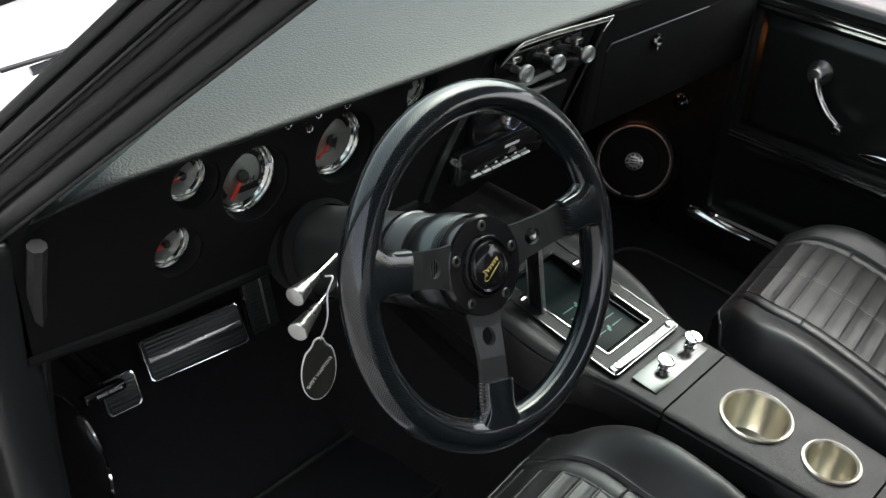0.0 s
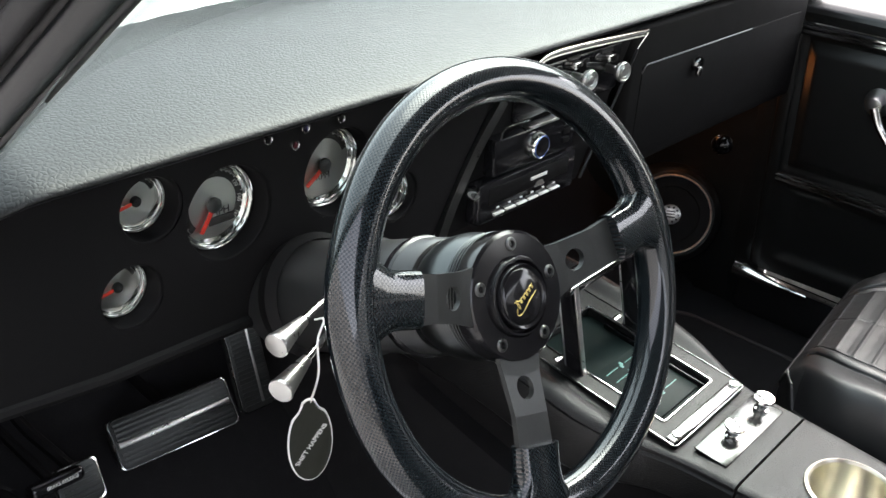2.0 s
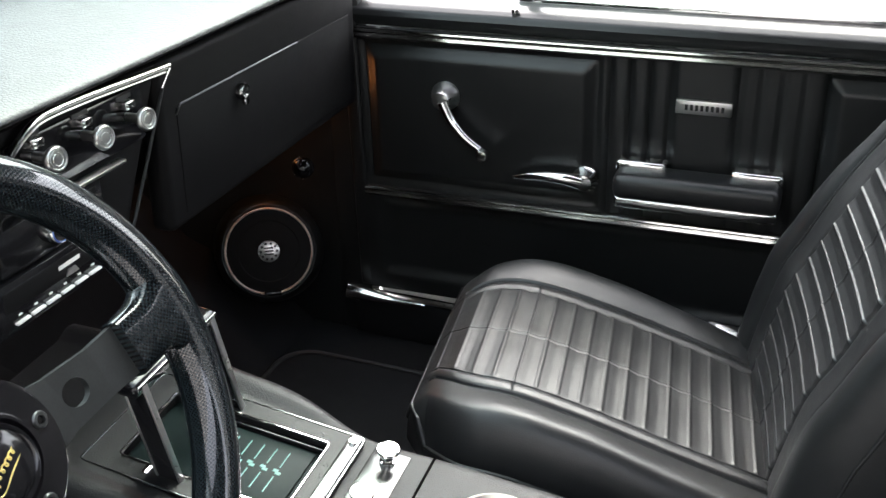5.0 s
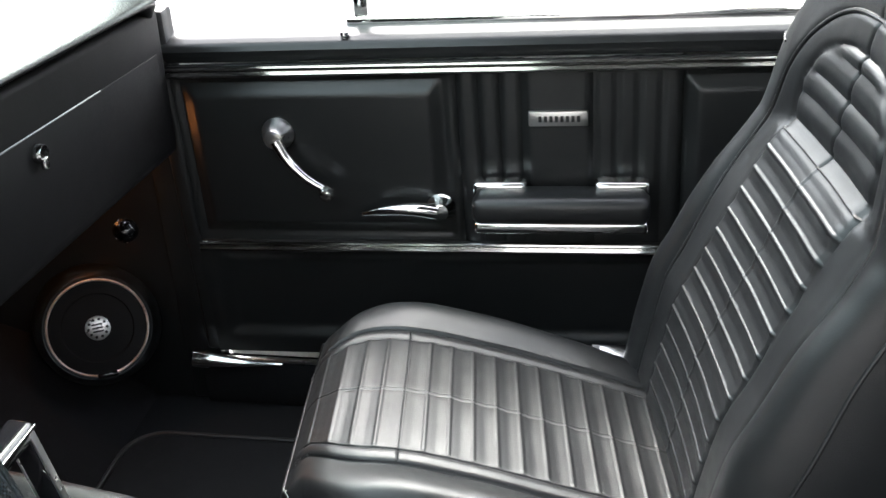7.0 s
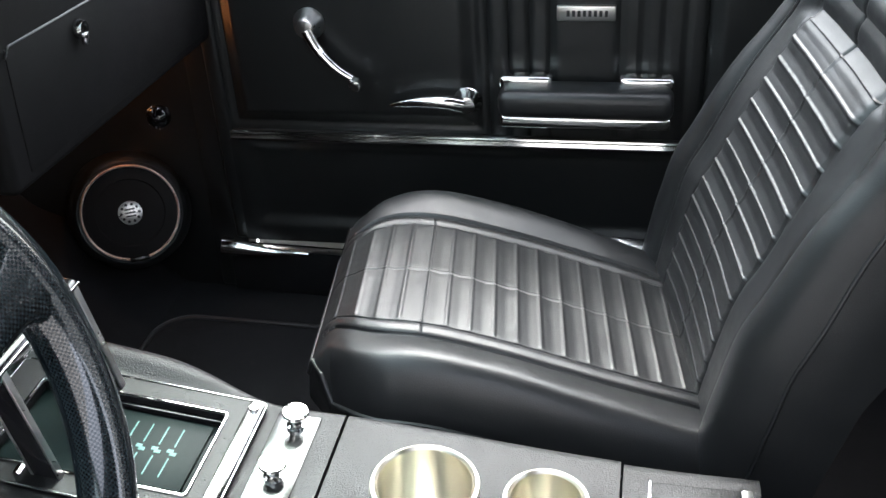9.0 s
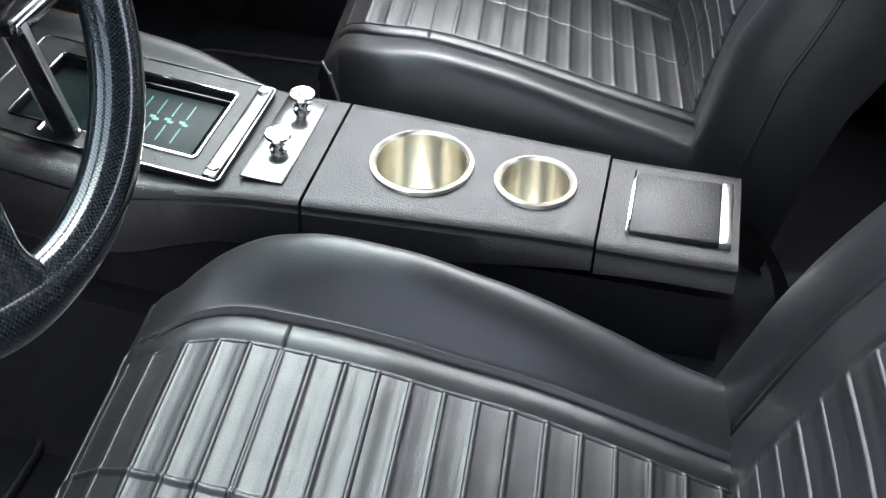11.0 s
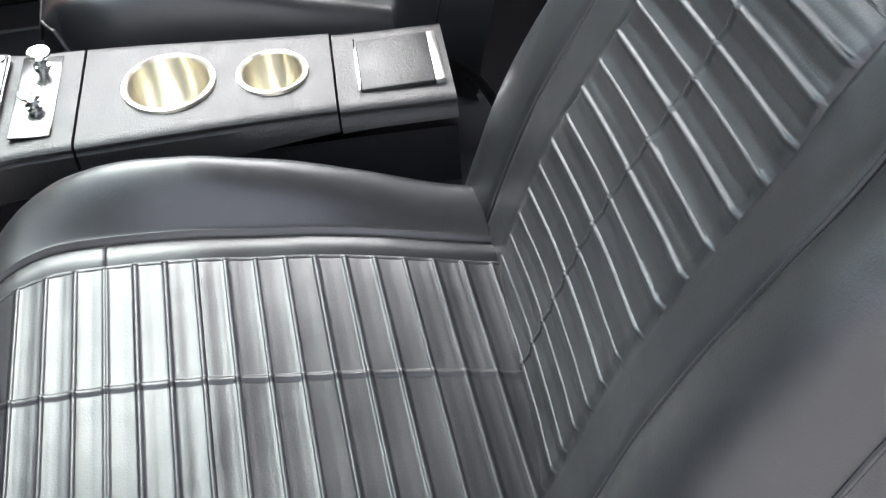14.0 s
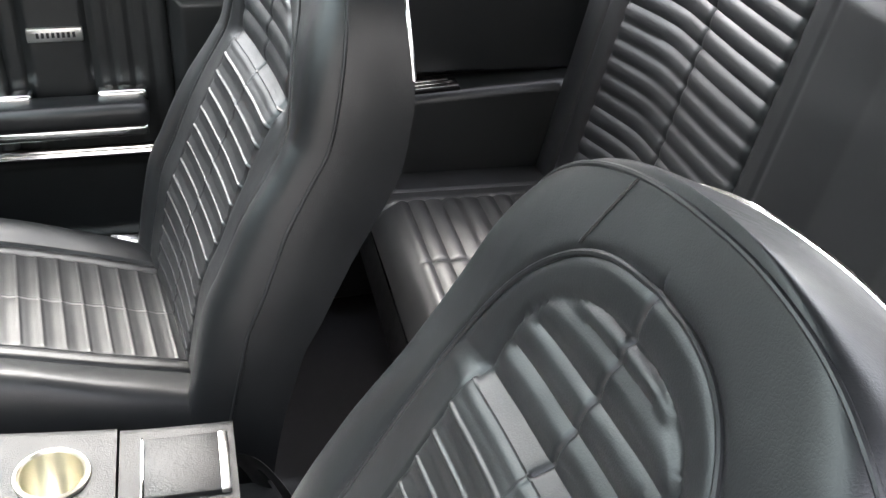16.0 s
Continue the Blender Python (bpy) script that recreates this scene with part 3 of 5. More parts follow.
part("grille", lathe([(0.082, 0.001), (0.060, 0.0025), (0.058, 0.001), (0.0, 0.004)], 56), FACE, spk)
em = part("emblem", lathe([(0.021, 0.002), (0.021, 0.0052), (0.019, 0.0060), (0.0, 0.0062)], 32), SATIN, spk, "round metal emblem")
for k in range(10):
    a = 2 * math.pi * k / 10
    part("dot", lathe([(0.0026, 0.0060), (0.0026, 0.0068), (0.0, 0.0068)], 8, pose(0.0155 * math.cos(a), 0.0155 * math.sin(a), 0)), INK, em)
for k in range(3):
    part("bar", box(-0.009, 0.009, -0.007 + 0.006 * k, -0.004 + 0.006 * k, 0.006, 0.0068, 0), INK, em)
part("ring_joint", box(-0.017, 0.017, -0.0865, -0.0785, 0.0, 0.0075, 0.002), GLOSS, spk)

# vent knob and amber lens above the speaker
vk = thing("vent_knob", aim((0.646, 0.386, 0.328), (-0.80, -0.5, 0.25)), "small chrome vent pull knob under the dash", "knob")
part("stem", lathe([(0.006, -0.03), (0.006, 0.012)], 14), CHROME, vk)
part("knob", lathe([(0.006, 0.008), (0.0145, 0.012), (0.0172, 0.019), (0.0155, 0.027), (0.009, 0.033), (0.0, 0.035)], 28), GLOSS, vk)
part("rim", lathe([(0.0165, 0.0165), (0.0180, 0.019), (0.0165, 0.0215)], 28), CHROME, vk)

# ---- dashboard ----
DASH = pose(-0.3, 0, 0.65, 0, 3.1, 0) @ pose(0.3, 0, -0.65)
dash = thing("dashboard", DASH, "black dashboard with grained vinyl pad and satin face", "dashboard")
PADP = smooth_path([(0, 0.300, 0.7005), (0, 0.284, 0.6975), (0, 0.2735, 0.698), (0, 0.2670, 0.7015), (0, 0.2650, 0.7045), (0, 0.2690, 0.7085), (0, 0.281, 0.7122), (0, 0.302, 0.7164), (0, 0.332, 0.7212), (0, 0.372, 0.7262), (0, 0.42, 0.7300), (0, 0.47, 0.7305), (0, 0.54, 0.722), (0, 0.62, 0.700)], 5)


def pad_shape(x, y, z):
    e = step(0.60, 0.71, abs(x + 0.0))
    y2 = y + (0.05 * e if y < 0.4 else 0.0)
    lim = 0.57 - 0.62 * max(0.0, abs(x) - 0.10) ** 2 * 1.0
    return (x, min(y2, max(lim, 0.33)), z - 0.045 * e * (1 if y < 0.45 else 0.3))


part("pad", loft([(p.y, p.z) for p in PADP], -0.70, 0.71, 80, pad_shape), PAD, dash, "grained black vinyl crash pad")
for x0, x1 in ((-0.30, -0.14), (0.12, 0.30)):
    part("defrost_slot", box(x0, x1, 0.455, 0.463, 0.7160, 0.7222, 0.002), PAD, dash)

GAUGES = [("speed", -0.423, 0.624, 0.0415), ("tach", -0.297, 0.626, 0.0415), ("small", -0.498, 0.6505, 0.0262), ("small", -0.521, 0.580, 0.0262), ("small", -0.219, 0.578, 0.0250), ("small", -0.175, 0.660, 0.0240)]


def face_panel():
    """The flat face with round bores cut through it."""
    bm = bmesh.new()
    cuts = [(x, z, r + 0.003) for _, x, z, r in GAUGES]
    outer = [(-0.69, 0.530), (-0.55, 0.515), (-0.17, 0.505), (-0.166, 0.515), (-0.055, 0.690), (-0.69, 0.690)]
    vs = [bm.verts.new((x, 0.0, z)) for x, z in outer]
    es = [bm.edges.new((vs[k], vs[(k + 1) % len(vs)])) for k in range(len(vs))]
    for cx, cz, r in cuts:
        ring = [bm.verts.new((cx + r * math.cos(2 * math.pi * k / 40), 0.0, cz + r * math.sin(2 * math.pi * k / 40))) for k in range(40)]
        es += [bm.edges.new((ring[k], ring[(k + 1) % 40])) for k in range(40)]
    bmesh.ops.triangle_fill(bm, edges=es, use_beauty=True, use_dissolve=False)
    kill = [f for f in bm.faces if any(math.hypot(f.calc_center_median().x - cx, f.calc_center_median().z - cz) < r * 0.985 for cx, cz, r in cuts)]
    bmesh.ops.delete(bm, geom=kill, context="FACES_ONLY")
    return bm


part("face", face_panel(), FACE, dash, "flat satin black gauge panel", pose(0, 0.300, 0), smooth=False)
part("face_lower_edge", tube([(-0.69, 0.302, 0.530), (-0.55, 0.300, 0.515), (-0.17, 0.300, 0.505)], 0.006, 8), FACE, dash)
part("brow", box(-0.68, 0.69, 0.297, 0.312, 0.6885, 0.704, 0.003), FACE, dash)
part("face_right", box(0.185, 0.69, 0.300, 0.33, 0.485, 0.682, 0.010, 3), FACE, dash)
part("bulkhead", box(-0.69, 0.69, 0.40, 0.46, 0.50, 0.66, 0.004), FACE, dash)


def bore(r, d=0.040):
    return lathe([(r + 0.0035, -0.0015), (r + 0.003, 0.0002), (r + 0.001, -0.0002), (r, -0.002), (r, -d)], 48)


def gauge(kind, x, z, r):
    """A domed metal-faced dial sunk in a round bore, facing the seats and a little up."""
    g = part("gauge", bore(r), FACE, dash, "round gauge with brushed metal dial and red needle" if kind != "small" else "small round gauge with metal dial and red needle", aim((x, 0.302, z), (0, -1, 0.02)))
    d = -0.013 if x > -0.25 and z < 0.6 else -0.022
    rd = r * 0.76
    part("dial", lathe([(rd, d - 0.0015), (0.0, d - 0.001)], 48), DIAL, g, "brushed silver dial")
    part("bezel", lathe([(r - 0.0002, d + 0.002), (r * 0.975, d + 0.0048), (r * 0.94, d + 0.0052), (r * 0.92, d + 0.0036), (r * 0.90, d + 0.0040), (r * 0.875, d + 0.0026), (r * 0.855, d + 0.0030), (r * 0.835, d + 0.0012), (r * 0.81, d + 0.0016), (rd, d - 0.0012)], 64), CHROME, g, "polished stepped bezel")
    band = [(r * q * math.cos(radians(a)), r * q * math.sin(radians(a))) for q, aa in ((0.75, range(-42, 226, 6)), (0.60, range(222, -46, -6))) for a in aa]
    if kind != "speed":
        band = [(r * q * math.cos(radians(a)), r * q * math.sin(radians(a))) for q, aa in ((0.75, range(20, 196, 6)), (0.62, range(194, 18, -6))) for a in aa]
    part("scale", solid(band, d - 0.0011, d - 0.0004), INK, g, "black scale with pale marks")
    lo, hi, n = (-30, 210, 25) if kind == "speed" else (24, 190, 13)
    for k in range(n):
        a = radians(lo + (hi - lo) * k / (n - 1))
        w = r * 0.025
        m = pose(r * 0.735 * math.cos(a), r * 0.735 * math.sin(a), d - 0.0004, 0, 0, math.degrees(a))
        part("mark", box(-w * 0.5, w * 0.5, -r * 0.012, r * 0.012, -0.0001, 0.0003, 0), WHITE, g, m=m)
    na = radians({"speed": 236, "tach": 214, "small": 190}[kind])
    nd = part("needle", box(-r * 0.1, r * 0.66, -r * 0.055, r * 0.055, 0.0015, 0.0030, 0.0004, 1), RED, g, "red pointer", pose(0, 0, d, 0, 0, math.degrees(na)))
    part("hub", lathe([(r * 0.17, d), (r * 0.17, d + 0.003), (r * 0.13, d + 0.0045), (0, d + 0.005)], 24), INK, g)
    if kind == "speed":
        part("odometer", box(-r * 0.12, r * 0.52, -r * 0.47, -r * 0.30, d - 0.0012, d + 0.0002, 0), INK, g)
        part("lettering", text_mesh("MPH", r * 0.24), INK, g, m=pose(r * 0.18, -r * 0.21, d - 0.0008))
        for words, a in (("160", -34), ("140", -2), ("120", 30)):
            part("lettering", text_mesh(words, r * 0.13), WHITE, g, m=pose(r * 0.665 * math.cos(radians(a)), r * 0.665 * math.sin(radians(a)), d - 0.0002, 0, 0, a - 90))
    if kind == "tach":
        part("lettering", text_mesh("RPM", r * 0.22), INK, g, m=pose(0.0, -r * 0.28, d - 0.0008))
    gl = part("lens", lathe([(r * 0.985, d + 0.0055), (r * 0.6, d + 0.0075), (0.0, d + 0.0082)], 40), GLASS, g, "clear cover glass")
    gl.visible_shadow = False


for _g in GAUGES:
    gauge(*_g)
for x, z, mat in ((-0.3836, 0.6814, FACE), (-0.3539, 0.6690, DIMRED), (-0.3423, 0.6818, DIMBLUE), (-0.3003, 0.6811, FACE)):
    ind = part("indicator", lathe([(0.0046, 0.0), (0.0046, 0.0030), (0.0040, 0.0042), (0.0032, 0.0036), (0.0030, 0.0020)], 18, aim((x, 0.300, z), (0, -1, 0))), CHROME, dash, "tiny indicator lamp in a bright ring")
    part("lens", lathe([(0.0031, 0.0018), (0.0026, 0.0042), (0.0012, 0.0052), (0.0, 0.0054)], 16, aim((x, 0.300, z), (0, -1, 0))), mat, ind)

# centre stack: heater panel, radio, bright frame
stack = [(-0.166, 0.515), (-0.055, 0.682), (0.190, 0.680), (0.100, 0.505), (-0.160, 0.505)]
CEN = pose(0, 0.306, 0, 90, 0, 0)
part("radio_surround", solid([(x, z) for x, z in stack], -0.02, 0.004, 0.002), FACE, dash, "", CEN)
top = smooth_path([(-0.0482, 0.289, 0.6652), (-0.0371, 0.289, 0.6730), (-0.0185, 0.289, 0.6821), (0.0047, 0.289, 0.6873), (0.0680, 0.289, 0.6860), (0.1316, 0.289, 0.6825), (0.1963, 0.289, 0.6791)], 4)
part("bright_frame", tube(top + [Vector((0.1983, 0.2895, 0.6751)), Vector((0.188, 0.295, 0.655))], [0.0021] * len(top) + [0.0018, 0.0012], 8), CHROME, dash, "bright trim round the heater controls")
part("inner_trim", tube([p + Vector((0.0020, 0.004, -0.0078)) for p in top[2:]], 0.0015, 8), SATIN, dash, "second bright line inside the trim")
part("trim_band", tube([p + Vector((0.0010, 0.0040, -0.0038)) for p in top[1:]], 0.0034, 8), DULLTRIM, dash, "grey band between the bright lines")
part("side_frame", tube([(0.188, 0.295, 0.655), (0.150, 0.296, 0.590), (0.100, 0.297, 0.508)], 0.0018, 8), SPOKE, dash, "dull grey trim down the side of the radio")
strip = smooth_path([(-0.064, 0.645, 0), (-0.1007, 0.602, 0), (-0.130, 0.5565, 0), (-0.146, 0.5247, 0), (-0.155, 0.503, 0)], 6)
ends = [(strip[min(k + 1, len(strip) - 1)] - strip[max(k - 1, 0)]).normalized() * 0.0068 for k in range(len(strip))]
part("side_strip", solid([(p.x - d.y, p.y + d.x) for p, d in zip(strip, ends)] + [(p.x + d.y, p.y - d.x) for p, d in list(zip(strip, ends))[::-1]], -0.01, 0.0105, 0.0015), DULLTRIM, dash, "grey metal strip beside the radio", CEN)
part("heater_plate", box(-0.045, 0.155, 0.297, 0.303, 0.612, 0.670, 0.004), GLOSS, dash, "gloss black heater control plate")
for x, z in ((-0.010, 0.650), (0.058, 0.647), (0.126, 0.643)):
    kn = part("heater_knob", lathe([(0.005, -0.002), (0.005, 0.022), (0.0110, 0.024), (0.0124, 0.027), (0.0118, 0.0295), (0.0106, 0.0305), (0.0096, 0.0305), (0.0090, 0.0296), (0.0084, 0.0304), (0.0062, 0.0304), (0.0056, 0.0296), (0.0050, 0.0304), (0.0, 0.0308)], 32, aim((x, 0.298, z), (-0.15, -1, 0.1))), SATIN, dash, "chrome heater pull knob")
    part("bracket", box(x - 0.010, x + 0.006, 0.288, 0.298, z + 0.010, z + 0.019, 0.002), CHROME, kn)
    part("slot", box(x - 0.014, x + 0.010, 0.296, 0.2985, z + 0.019, z + 0.024, 0.001), INK, kn)
rad = part("radio", box(-0.108, 0.068, 0.285, 0.33, 0.511, 0.560, 0.004), GLOSS, dash, "black car radio with a row of bright buttons")
part("display", box(-0.092, 0.052, 0.2838, 0.286, 0.533, 0.553, 0.002), FACE, rad)
for k in range(6):
    x = -0.083 + k * 0.0205
    part("button", box(x, x + 0.0175, 0.2815, 0.286, 0.5190, 0.5214, 0.0008), WHITE, rad)
    part("tick", box(x + 0.006, x + 0.010, 0.2842, 0.2852, 0.526, 0.5275, 0), WHITE, rad)
part("logo_bar", box(-0.020, 0.010, 0.2832, 0.2840, 0.543, 0.547, 0), WHITE, rad)
part("eject", solid([(-0.012, 0.533), (0.006, 0.533), (0.002, 0.539), (-0.008, 0.539)], 0, 0.0012), SATIN, rad, m=pose(0, 0.2838, 0, 90, 0, 0))
part("tuning_knob", lathe([(0.0060, -0.004), (0.0060, 0.006), (0.0052, 0.0085), (0.0030, 0.0092), (0.0, 0.0094)], 24, aim((-0.114, 0.291, 0.551), (0, -1, 0))), CHROME, rad, "small chrome knob beside the radio")
part("side_post", box(-0.1125, -0.1035, 0.287, 0.300, 0.515, 0.556, 0.002), GLOSS, rad)
kit = part("upper_unit", box(-0.085, 0.062, 0.287, 0.32, 0.562, 0.606, 0.004), GLOSS, dash, "gloss black upper radio unit with a round knob")
part("volume_knob", lathe([(0.0155, 0.0), (0.0155, 0.006), (0.0135, 0.010), (0.0125, 0.009), (0.0, 0.009)], 36, aim((-0.014, 0.287, 0.585), (0, -1, 0))), CHROME, kit, "round knob with a bright ring")
part("blue_ring", lathe([(0.0128, 0.0095), (0.0122, 0.0105), (0.0116, 0.0095)], 30, aim((-0.014, 0.287, 0.585), (0, -1, 0))), BLUE, kit)
part("knob_face", lathe([(0.0115, 0.0092), (0.0115, 0.0105), (0.0, 0.0112)], 30, aim((-0.014, 0.287, 0.585), (0, -1, 0))), GLOSS, kit)
part("lip", box(-0.03, 0.10, 0.284, 0.295, 0.606, 0.610, 0.001), SATIN, kit)
part("corner_trim", tube(smooth_path([(-0.0735, 0.2895, 0.590), (-0.0735, 0.2895, 0.609), (-0.0700, 0.2890, 0.6155), (-0.0620, 0.2880, 0.6170), (-0.030, 0.2870, 0.6165)], 4), 0.0015, 6), DARKCHROME, kit, "bright corner trim")
for k in range(3):
    part("key", box(0.038, 0.050, 0.2855, 0.288, 0.572 + 0.011 * k, 0.579 + 0.011 * k, 0.001), FACE, kit)
# glove box
gb = part("glove_box_door", box(0.215, 0.665, 0.2985, 0.305, 0.500, 0.626, 0.002, 2), FACE, dash, "satin black glove box lid")
part("bright_line", tube([(0.212, 0.298, 0.618), (0.222, 0.298, 0.6275), (0.50, 0.298, 0.626)], 0.0011, 6), DULLTRIM, gb)
part("lock", lathe([(0.0105, 0.0), (0.0105, 0.005), (0.0085, 0.009), (0.006, 0.008), (0.0, 0.008)], 24, aim((0.347, 0.298, 0.606), (0, -1, 0))), DARKCHROME, gb, "chrome lock button")
part("lock_tab", box(0.342, 0.352, 0.287, 0.294, 0.589, 0.602, 0.003), DARKCHROME, gb)
# amber courtesy lamp under the dash
lamp = part("courtesy_lamp", lathe([(0.013, -0.006), (0.013, 0.004), (0.009, 0.008), (0.0, 0.010)], 24, aim((0.655, 0.480, 0.455), (0.8, 0.1, -0.5))), LAMP, dash, "small amber lamp under the dash end")

# ---- steering column and wheel ----
WC = Vector((-0.369, 0.027, 0.646))
WN = Vector((-0.015, -math.cos(radians(24.6)), math.sin(radians(24.6))))
WHEEL = aim(WC, WN)
col = thing("steering_column", WHEEL, "black steering column with two bright-ended stalks", "steering column")
part("shroud", lathe([(0.050, -0.30), (0.050, -0.17), (0.047, -0.16), (0.0465, -0.085), (0.044, -0.080), (0.030, -0.078), (0.0, -0.078)], 56), COLUMN, col, "satin black column shroud")
part("ring", lathe([(0.0465, -0.112), (0.0485, -0.110), (0.0485, -0.104), (0.0465, -0.102)], 56), GLOSS, col)
bell = [(0.0, -0.079), (0.038, -0.079), (0.0425, -0.076), (0.0455, -0.070), (0.0475, -0.062), (0.0485, -0.054), (0.0485, -0.047), (0.0470, -0.041), (0.0462, -0.037)]
for k in range(4):
    bell += [(0.0472 + 0.0003 * k, -0.0355 + 0.0035 * k), (0.0476 + 0.0003 * k, -0.0345 + 0.0035 * k), (0.0468 + 0.0003 * k, -0.0330 + 0.0035 * k)]
part("bell", lathe(bell, 64), BOOT, col, "satin grey bell behind the wheel")
part("lower_tube", lathe([(0.032, -0.50), (0.032, -0.28), (0.055, -0.27), (0.058, -0.255), (0.052, -0.245)], 40), FACE, col)
part("ignition_ring", lathe([(0.026, 0.0), (0.028, 0.006), (0.024, 0.010), (0.020, 0.008), (0.0, 0.004)], 32, WHEEL.inverted() @ aim((-0.372, 0.295, 0.527), (0, -1, 0))), GLOSS, col, "ignition lock ring")


def stalk(a, b, name, lab):
    a, b = WHEEL.inverted() @ Vector(a), WHEEL.inverted() @ Vector(b)
    st = part(name, tube([b, a.lerp(b, 0.3)], 0.0036, 10), CHROME, col, lab)
    d = (a - b).normalized()
    m = aim(a.lerp(b, 0.42), d, (0, 1, 0))
    L = (a - b).length * 0.42
    part("knob", lathe([(0.0045, 0.0), (0.0050, 0.003), (0.0098, L - 0.004), (0.0106, L - 0.002), (0.0100, L), (0.0, L + 0.0008)], 28, m), SATIN, st, "tapered bright knob")


stalk((-0.484, 0.172, 0.588), (-0.398, 0.195, 0.592), "turn_signal_stalk", "bright turn signal stalk")
stalk((-0.492, 0.160, 0.556), (-0.398, 0.195, 0.561), "tilt_stalk", "bright tilt lever")

sw = thing("steering_wheel", WHEEL, "three-spoke steering wheel with lacquered carbon-fibre rim", "steering wheel")
RM, RT = 0.1565, 0.0160


def rim_mesh():
    bm = bmesh.new()
    uvl = bm.loops.layers.uv.new("UVMap")
    nu, nv = 160, 24
    pts = []
    for i in range(nu):
        a = 2 * math.pi * i / nu
        fat = 1.0
        for sa in (159, 3, 252):
            da = abs((math.degrees(a) - sa + 180) % 360 - 180)
            fat += 0.14 * math.exp(-(da / 11) ** 2)
        ring = []
        for j in range(nv):
            b = 2 * math.pi * j / nv
            ring.append(bm.verts.new(((RM + RT * fat * math.cos(b)) * math.cos(a), (RM + RT * fat * math.cos(b)) * math.sin(a), RT * 0.95 * math.sin(b))))
        pts.append(ring)
    for i in range(nu):
        for j in range(nv):
            f = bm.faces.new((pts[i][j], pts[(i + 1) % nu][j], pts[(i + 1) % nu][(j + 1) % nv], pts[i][(j + 1) % nv]))
            for lp, (du, dv) in zip(f.loops, ((0, 0), (1, 0), (1, 1), (0, 1))):
                lp[uvl].uv = ((i + du) / nu * 680, (j + dv) / nv * 68)
    return bm


part("rim", rim_mesh(), CARBON, sw, "lacquered carbon-fibre rim")


def spoke(angle, name):
    """A flat drilled arm, with a carbon grip block where it joins the rim."""
    m = pose(0, 0, 0, 0, 0, angle)
    bm = bmesh.new()
    outl = [(0.030, -0.024), (0.055, -0.0185), (0.085, -0.0165), (0.118, -0.0175), (0.118, 0.0175), (0.085, 0.0165), (0.055, 0.0185), (0.030, 0.024)]
    hole = [(0.066 + 0.0085 * math.cos(2 * math.pi * k / 28), 0.0085 * math.sin(2 * math.pi * k / 28)) for k in range(28)]
    for z in (0.0, 0.0045):
        vs = [bm.verts.new((x, y, z)) for x, y in outl]
        hs = [bm.verts.new((x, y, z)) for x, y in hole]
        es = [bm.edges.new((vs[k], vs[(k + 1) % len(vs)])) for k in range(len(vs))] + [bm.edges.new((hs[k], hs[(k + 1) % 28])) for k in range(28)]
        bmesh.ops.triangle_fill(bm, edges=es, use_beauty=True)
        kill = [f for f in bm.faces if abs(f.calc_center_median().z - z) < 1e-5 and math.hypot(f.calc_center_median().x - 0.066, f.calc_center_median().y) < 0.008]
        bmesh.ops.delete(bm, geom=kill, context="FACES_ONLY")
    bm.verts.ensure_lookup_table()
    n = len(outl) + 28
    for off, cnt in ((0, len(outl)), (len(outl), 28)):
        for k in range(cnt):
            a, b = off + k, off + (k + 1) % cnt
            bm.faces.new((bm.verts[a], bm.verts[b], bm.verts[n + b], bm.verts[n + a]))
    for v in bm.verts:
        v.co.z -= 0.015 * (1 - step(0.03, 0.115, v.co.x))
    sp = part(name, bm, SPOKE, sw, "dark grey metal spoke with a round hole", m, smooth=False)
    gb = bmesh.new()
    uvl = gb.loops.layers.uv.new("UVMap")
    rings = []
    for i in range(9):
        f = i / 8
        x = 0.106 + 0.044 * f
        w = 0.0195 + 0.012 * step(0.45, 1.0, f) * f
        h = 0.0095 + 0.003 * f
        rings.append([gb.verts.new((x, w * math.copysign(abs(math.cos(b)) ** 0.5, math.cos(b)), 0.002 + h * math.copysign(abs(math.sin(b)) ** 0.6, math.sin(b)))) for b in [2 * math.pi * k / 24 for k in range(24)]])
    for a, b in zip(rings, rings[1:]):
        for k in range(24):
            gb.faces.new((a[k], a[(k + 1) % 24], b[(k + 1) % 24], b[k]))
    gb.faces.new(rings[0])
    gb.faces.new(rings[-1][::-1])
    for f in gb.faces:
        for lp in f.loops:
            lp[uvl].uv = (lp.vert.co.x * 600, lp.vert.co.y * 600)
    part("grip", gb, CARBON, sp, "carbon-fibre thumb grip")


for _a in (159, 3, 252):
    spoke(_a, "spoke")
HUB = -0.016
part("hub_plate", lathe([(0.047, -0.018), (0.049, -0.002), (0.0485, 0.0065), (0.046, 0.0085), (0.030, 0.0085), (0.029, 0.007), (0.0, 0.007)], 64, pose(0, 0, -0.016)), GLOSS, sw, "polished black hub plate")
part("horn_ring", lathe([(0.0295, 0.006), (0.0300, 0.0105), (0.0285, 0.0130), (0.0268, 0.0130), (0.0258, 0.0105), (0.0255, 0.008)], 56, pose(0, 0, HUB)), GLOSS, sw)
hb = part("horn_button", lathe([(0.0245, 0.006), (0.0245, 0.0125), (0.0232, 0.0150), (0.0218, 0.0146), (0.0208, 0.0136), (0.0198, 0.0146), (0.0185, 0.0152), (0.012, 0.0165), (0.0, 0.0168)], 56, pose(0, 0, HUB)), GLOSS, sw, "domed gloss black horn button")
